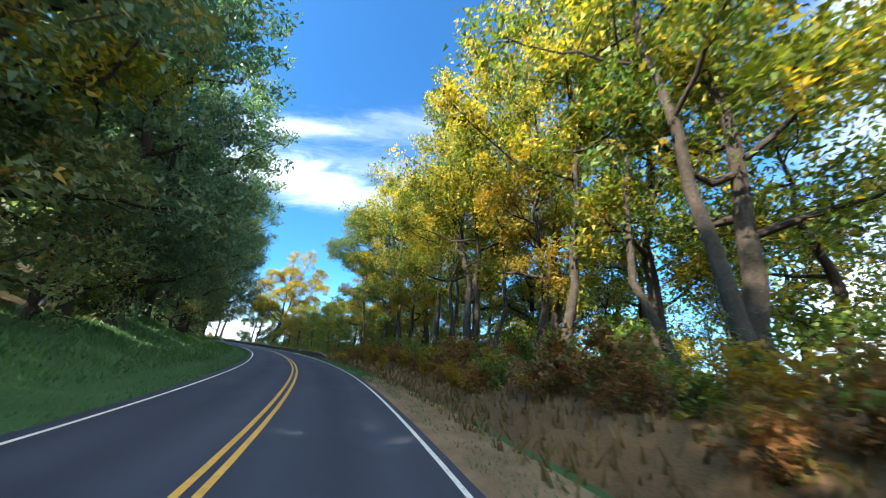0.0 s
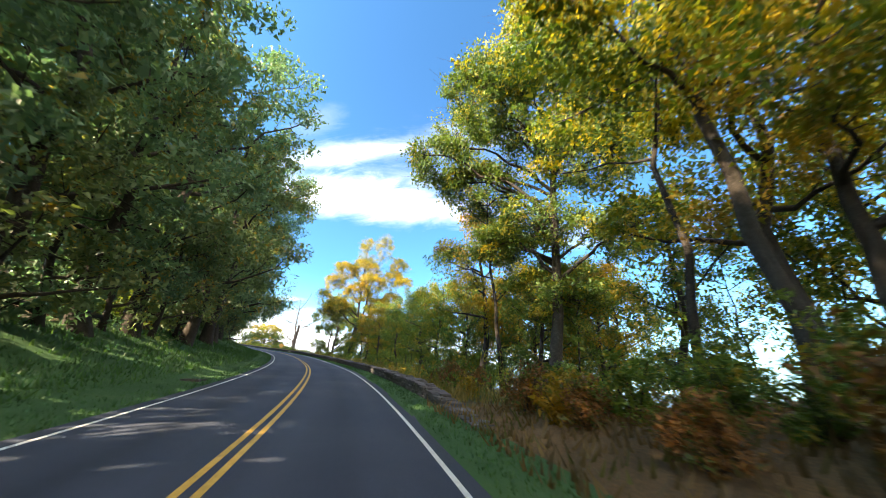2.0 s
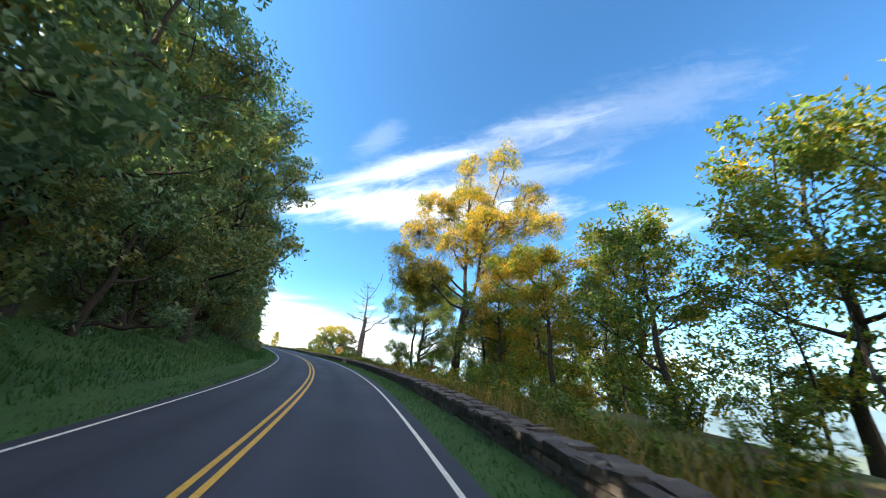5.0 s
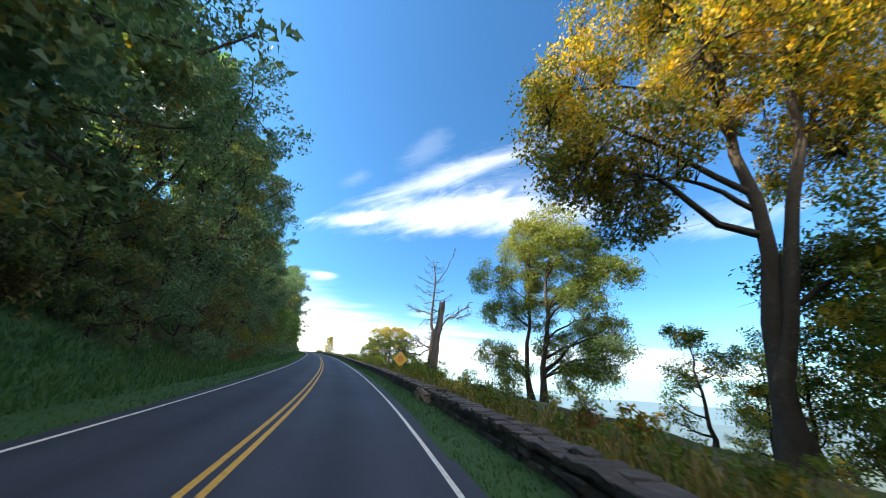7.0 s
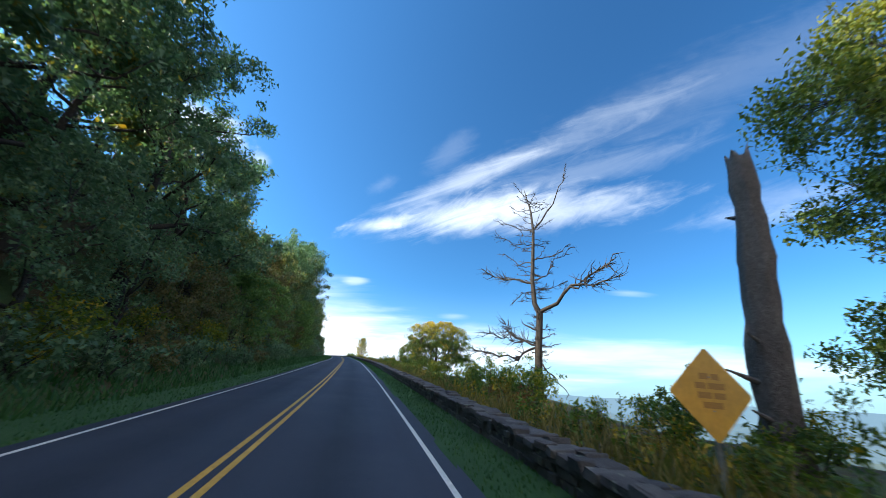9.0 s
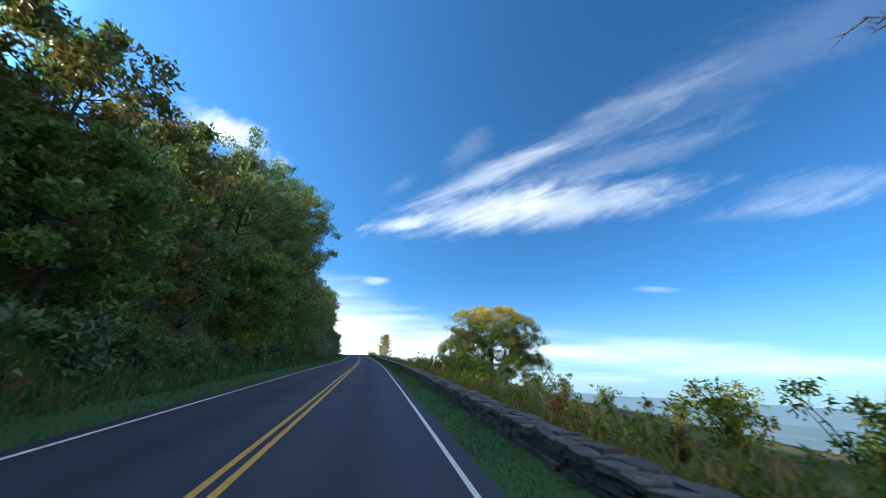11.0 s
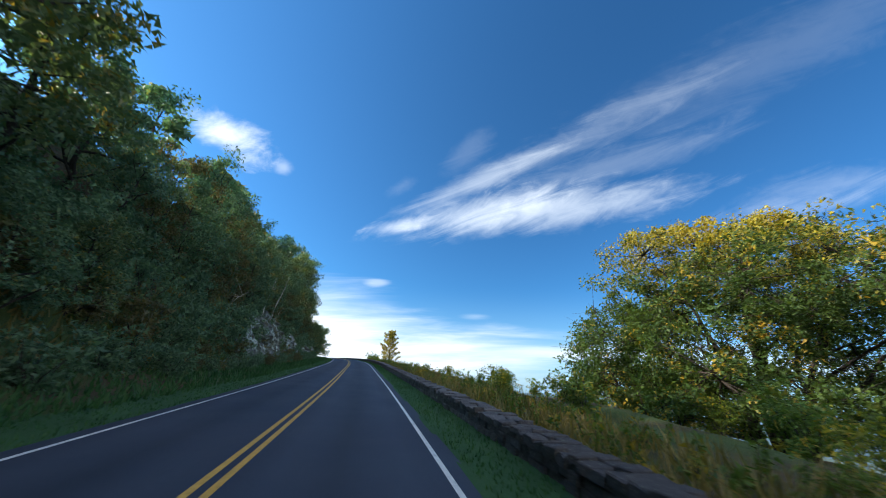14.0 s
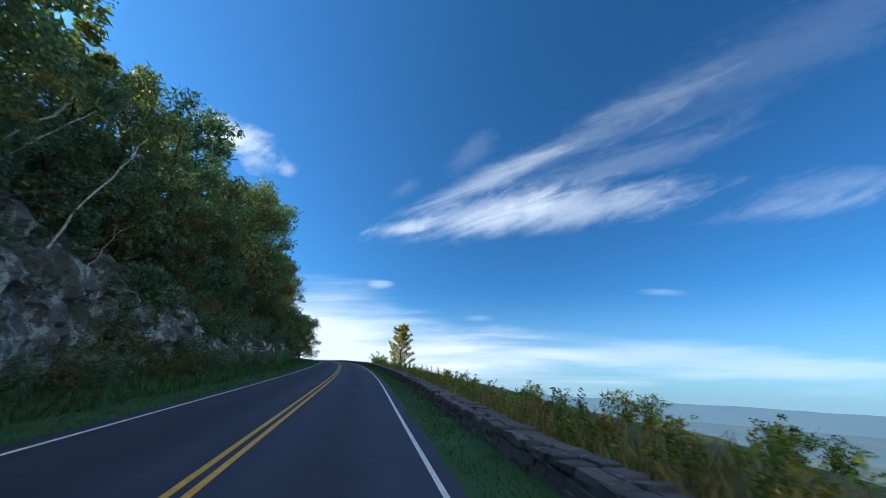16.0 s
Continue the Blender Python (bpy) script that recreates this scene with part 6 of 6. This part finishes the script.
# ---- drain in the turf ----
def drain():
    t = thing("drain_inlet", "dark iron drain grate in a concrete surround set in turf", "drain")

    def box(name, x0, x1, y0, y1, z0, z1, mat):
        bm = bmesh.new()
        bmesh.ops.create_cube(bm, size=1.0)
        for v in bm.verts:
            v.co = Vector(((x0 + x1) / 2 + v.co.x * (x1 - x0), (y0 + y1) / 2 + v.co.y * (y1 - y0), (z0 + z1) / 2 + v.co.z * (z1 - z0)))
        bmesh.ops.bevel(bm, geom=list(bm.edges), offset=0.008, segments=1, affect="EDGES")
        me = bpy.data.meshes.new(name)
        bm.to_mesh(me)
        bm.free()
        me.materials.append(mat)
        return part(name, me, t)

    for x in (-0.42, 0.42):
        box("kerb", x - 0.06, x + 0.06, -0.80, 0.80, -0.15, 0.10, MORTAR)
    for y in (-0.74, 0.74):
        box("kerb", -0.36, 0.36, y - 0.06, y + 0.06, -0.15, 0.10, MORTAR)
    box("pit", -0.36, 0.36, -0.68, 0.68, -0.15, 0.02, IRON)
    for i in range(9):
        y = -0.60 + 0.15 * i
        box("bar", -0.36, 0.36, y - 0.02, y + 0.02, 0.03, 0.07, IRON)
    return t


IRON = material("dark_iron", lambda n, c: (n.ramp(n.noise(c, 20.0, 3.0), [(0.3, (0.010, 0.010, 0.010)), (0.7, (0.030, 0.027, 0.025))]), 0.7, None, 0.0))
stand(drain(), 50.0, -4.1, 0.02, heading(50.0), 0.7)


# ---- the dry-laid stone wall ----
def stone_shapes(count):
    shapes = []
    rng = np.random.default_rng(121)
    for i in range(count):
        bm = bmesh.new()
        bmesh.ops.create_cube(bm, size=1.0)
        bmesh.ops.bevel(bm, geom=list(bm.edges), offset=0.11, segments=1, affect="EDGES")
        for v in bm.verts:
            v.co += Vector(rng.normal(size=3) * 0.035)
        me = bpy.data.meshes.new("stone")
        bm.to_mesh(me)
        bm.free()
        me.materials.append(STONE)
        shapes.append(me)
    return shapes


SHAPES = stone_shapes(9)
WALL_IN, WALL_OUT, WALL_TOP = 4.64, 5.32, 0.43


def wall(s0, s1, picked):
    """picked: the stretch whose stones are parts of their own."""
    rng = np.random.default_rng(int(s0) + 7)

    def dip(s):                     # the first wall rises out of the ground at its start
        return -0.42 * (1 - ease(s, 41.5, 49.0)) if s0 < 100 else 0.0

    w = thing("stone_wall", "low grey dry-laid stone wall beside the road", "wall", kind="structure")
    verts, faces = [], []
    rows = int((s1 - s0) / 2) + 1
    ring = [(WALL_IN + 0.07, -0.3), (WALL_IN + 0.07, WALL_TOP - 0.09), (WALL_OUT - 0.07, WALL_TOP - 0.09), (WALL_OUT - 0.07, -0.5)]
    for i in range(rows):
        s = s0 + 0.08 + (s1 - s0 - 0.16) * i / (rows - 1)
        verts += [tuple(place(s, r, h + dip(s))) for r, h in ring]
    for i in range(rows - 1):
        for j in range(4):
            a, b = i * 4 + j, i * 4 + (j + 1) % 4
            faces.append((a, b, b + 4, a + 4))
    faces += [(0, 3, 2, 1), tuple(range((rows - 1) * 4, rows * 4))]
    part("core", mesh_from("core", verts, faces, MORTAR), w)
    loose_v, loose_f, n = [], [], 0
    lists = [(np.array([v.co[:] for v in me.vertices]), [tuple(p.vertices) for p in me.polygons]) for me in SHAPES]
    spots = []
    for course, (z, hgt) in enumerate(((0.03, 0.16), (0.175, 0.14), (0.305, 0.13))):
        s = s0
        while s < s1:
            ln = min(rng.uniform(0.24, 0.62), s1 - s + 0.1)
            spots.append((s + ln / 2, WALL_IN + 0.14 + rng.normal() * 0.018, z + rng.normal() * 0.008, ln * 0.97, 0.26, hgt * rng.uniform(0.95, 1.08), rng.normal() * 2.0, rng.normal() * 2.0))
            s += ln
    s = s0
    while s < s1:                   # flat stones along the top
        ln = rng.uniform(0.24, 0.52)
        split = rng.uniform(0.2, 0.36)
        for r0, r1 in ((WALL_IN - 0.03, WALL_IN + split), (WALL_IN + split, WALL_OUT + 0.03)):
            spots.append((s + ln / 2, (r0 + r1) / 2, WALL_TOP - 0.055 + rng.normal() * 0.022, ln * 0.98, (r1 - r0) * 0.98, 0.13 * rng.uniform(0.85, 1.35), rng.normal() * 5.0, rng.normal() * 5.0))
        s += ln
    for se, side in ((s0, -1), (s1, 1)):   # squared ends
        for z in (0.05, 0.20, 0.35):
            for r in (WALL_IN + 0.14, WALL_OUT - 0.14):
                spots.append((se + side * 0.02, r, z, 0.30, 0.29, 0.16, rng.normal() * 3, rng.normal() * 2))
    made = 0
    for s, r, z, ln, wd, hg, yaw, roll in spots:
        m = Matrix.Translation(place(s, r, z + dip(s))) @ Euler((radians(roll), math.atan(0.055) * 0.0, radians(heading(s) + yaw))).to_matrix().to_4x4() @ Euler((math.atan(0.055), 0, 0)).to_matrix().to_4x4()
        size = Matrix.Diagonal((wd, ln, hg, 1.0))
        i = int(rng.integers(len(SHAPES)))
        if picked[0] < s < picked[1] and made < 300:
            ob = new("stone", SHAPES[i])
            ob.parent = w
            ob.matrix_basis = m @ size
            made += 1
        else:
            v, f = lists[i]
            mm = np.array(m @ size)
            loose_v.append(v @ mm[:3, :3].T + mm[:3, 3])
            loose_f += [tuple(q + n for q in g) for g in f]
            n += len(v)
    if n:
        me = mesh_from("stonework", np.concatenate(loose_v), loose_f, STONE)
        tagged(part("stonework", me, w), kind="stuff")
    return w


wall(41.5, 127.2, (100, 118))
wall(127.8, 400.0, (205, 230))


def broken_stones():
    """Pale broken stones lying against the wall where its two lengths meet."""
    rng = np.random.default_rng(131)
    for i in range(17):
        s, z = 126.2 + 2.7 * (i % 9) / 9 + rng.uniform(-0.1, 0.1), (0.05 if i < 9 else 0.24) + rng.uniform(0, 0.04)
        ob = tagged(new("broken_stone", PALE_SHAPES[i % len(PALE_SHAPES)]), "pale broken stone leaning on the wall", "stone", group="broken stones at the wall")
        wide = rng.uniform(0.20, 0.34)
        ob.matrix_basis = (Matrix.Translation(place(s, WALL_IN - (0.04 if i < 9 else -0.02), z)) @ Euler((rng.normal() * 0.15, rng.normal() * 0.15, radians(heading(s)) + rng.normal() * 0.3)).to_matrix().to_4x4()
                           @ Matrix.Diagonal((0.22, wide, rng.uniform(0.16, 0.24), 1.0)))


PALE_STONE = material("broken_stone", lambda n, c: (n.ramp(n.math("ADD", n.math("MULTIPLY", n.noise(c, 3.0, 5.0, 0.65), 0.7), n.math("MULTIPLY", n.noise(c, 26.0, 4.0, 0.7), 0.3)),
                      [(0.3, (0.10, 0.075, 0.060)), (0.5, (0.26, 0.20, 0.165)), (0.7, (0.40, 0.34, 0.30))]), 0.92, n.noise(c, 20.0, 4.0), 0.02))
PALE_SHAPES = []
for shape in SHAPES[:4]:
    pale = shape.copy()
    pale.materials.clear()
    pale.materials.append(PALE_STONE)
    PALE_SHAPES.append(pale)
broken_stones()
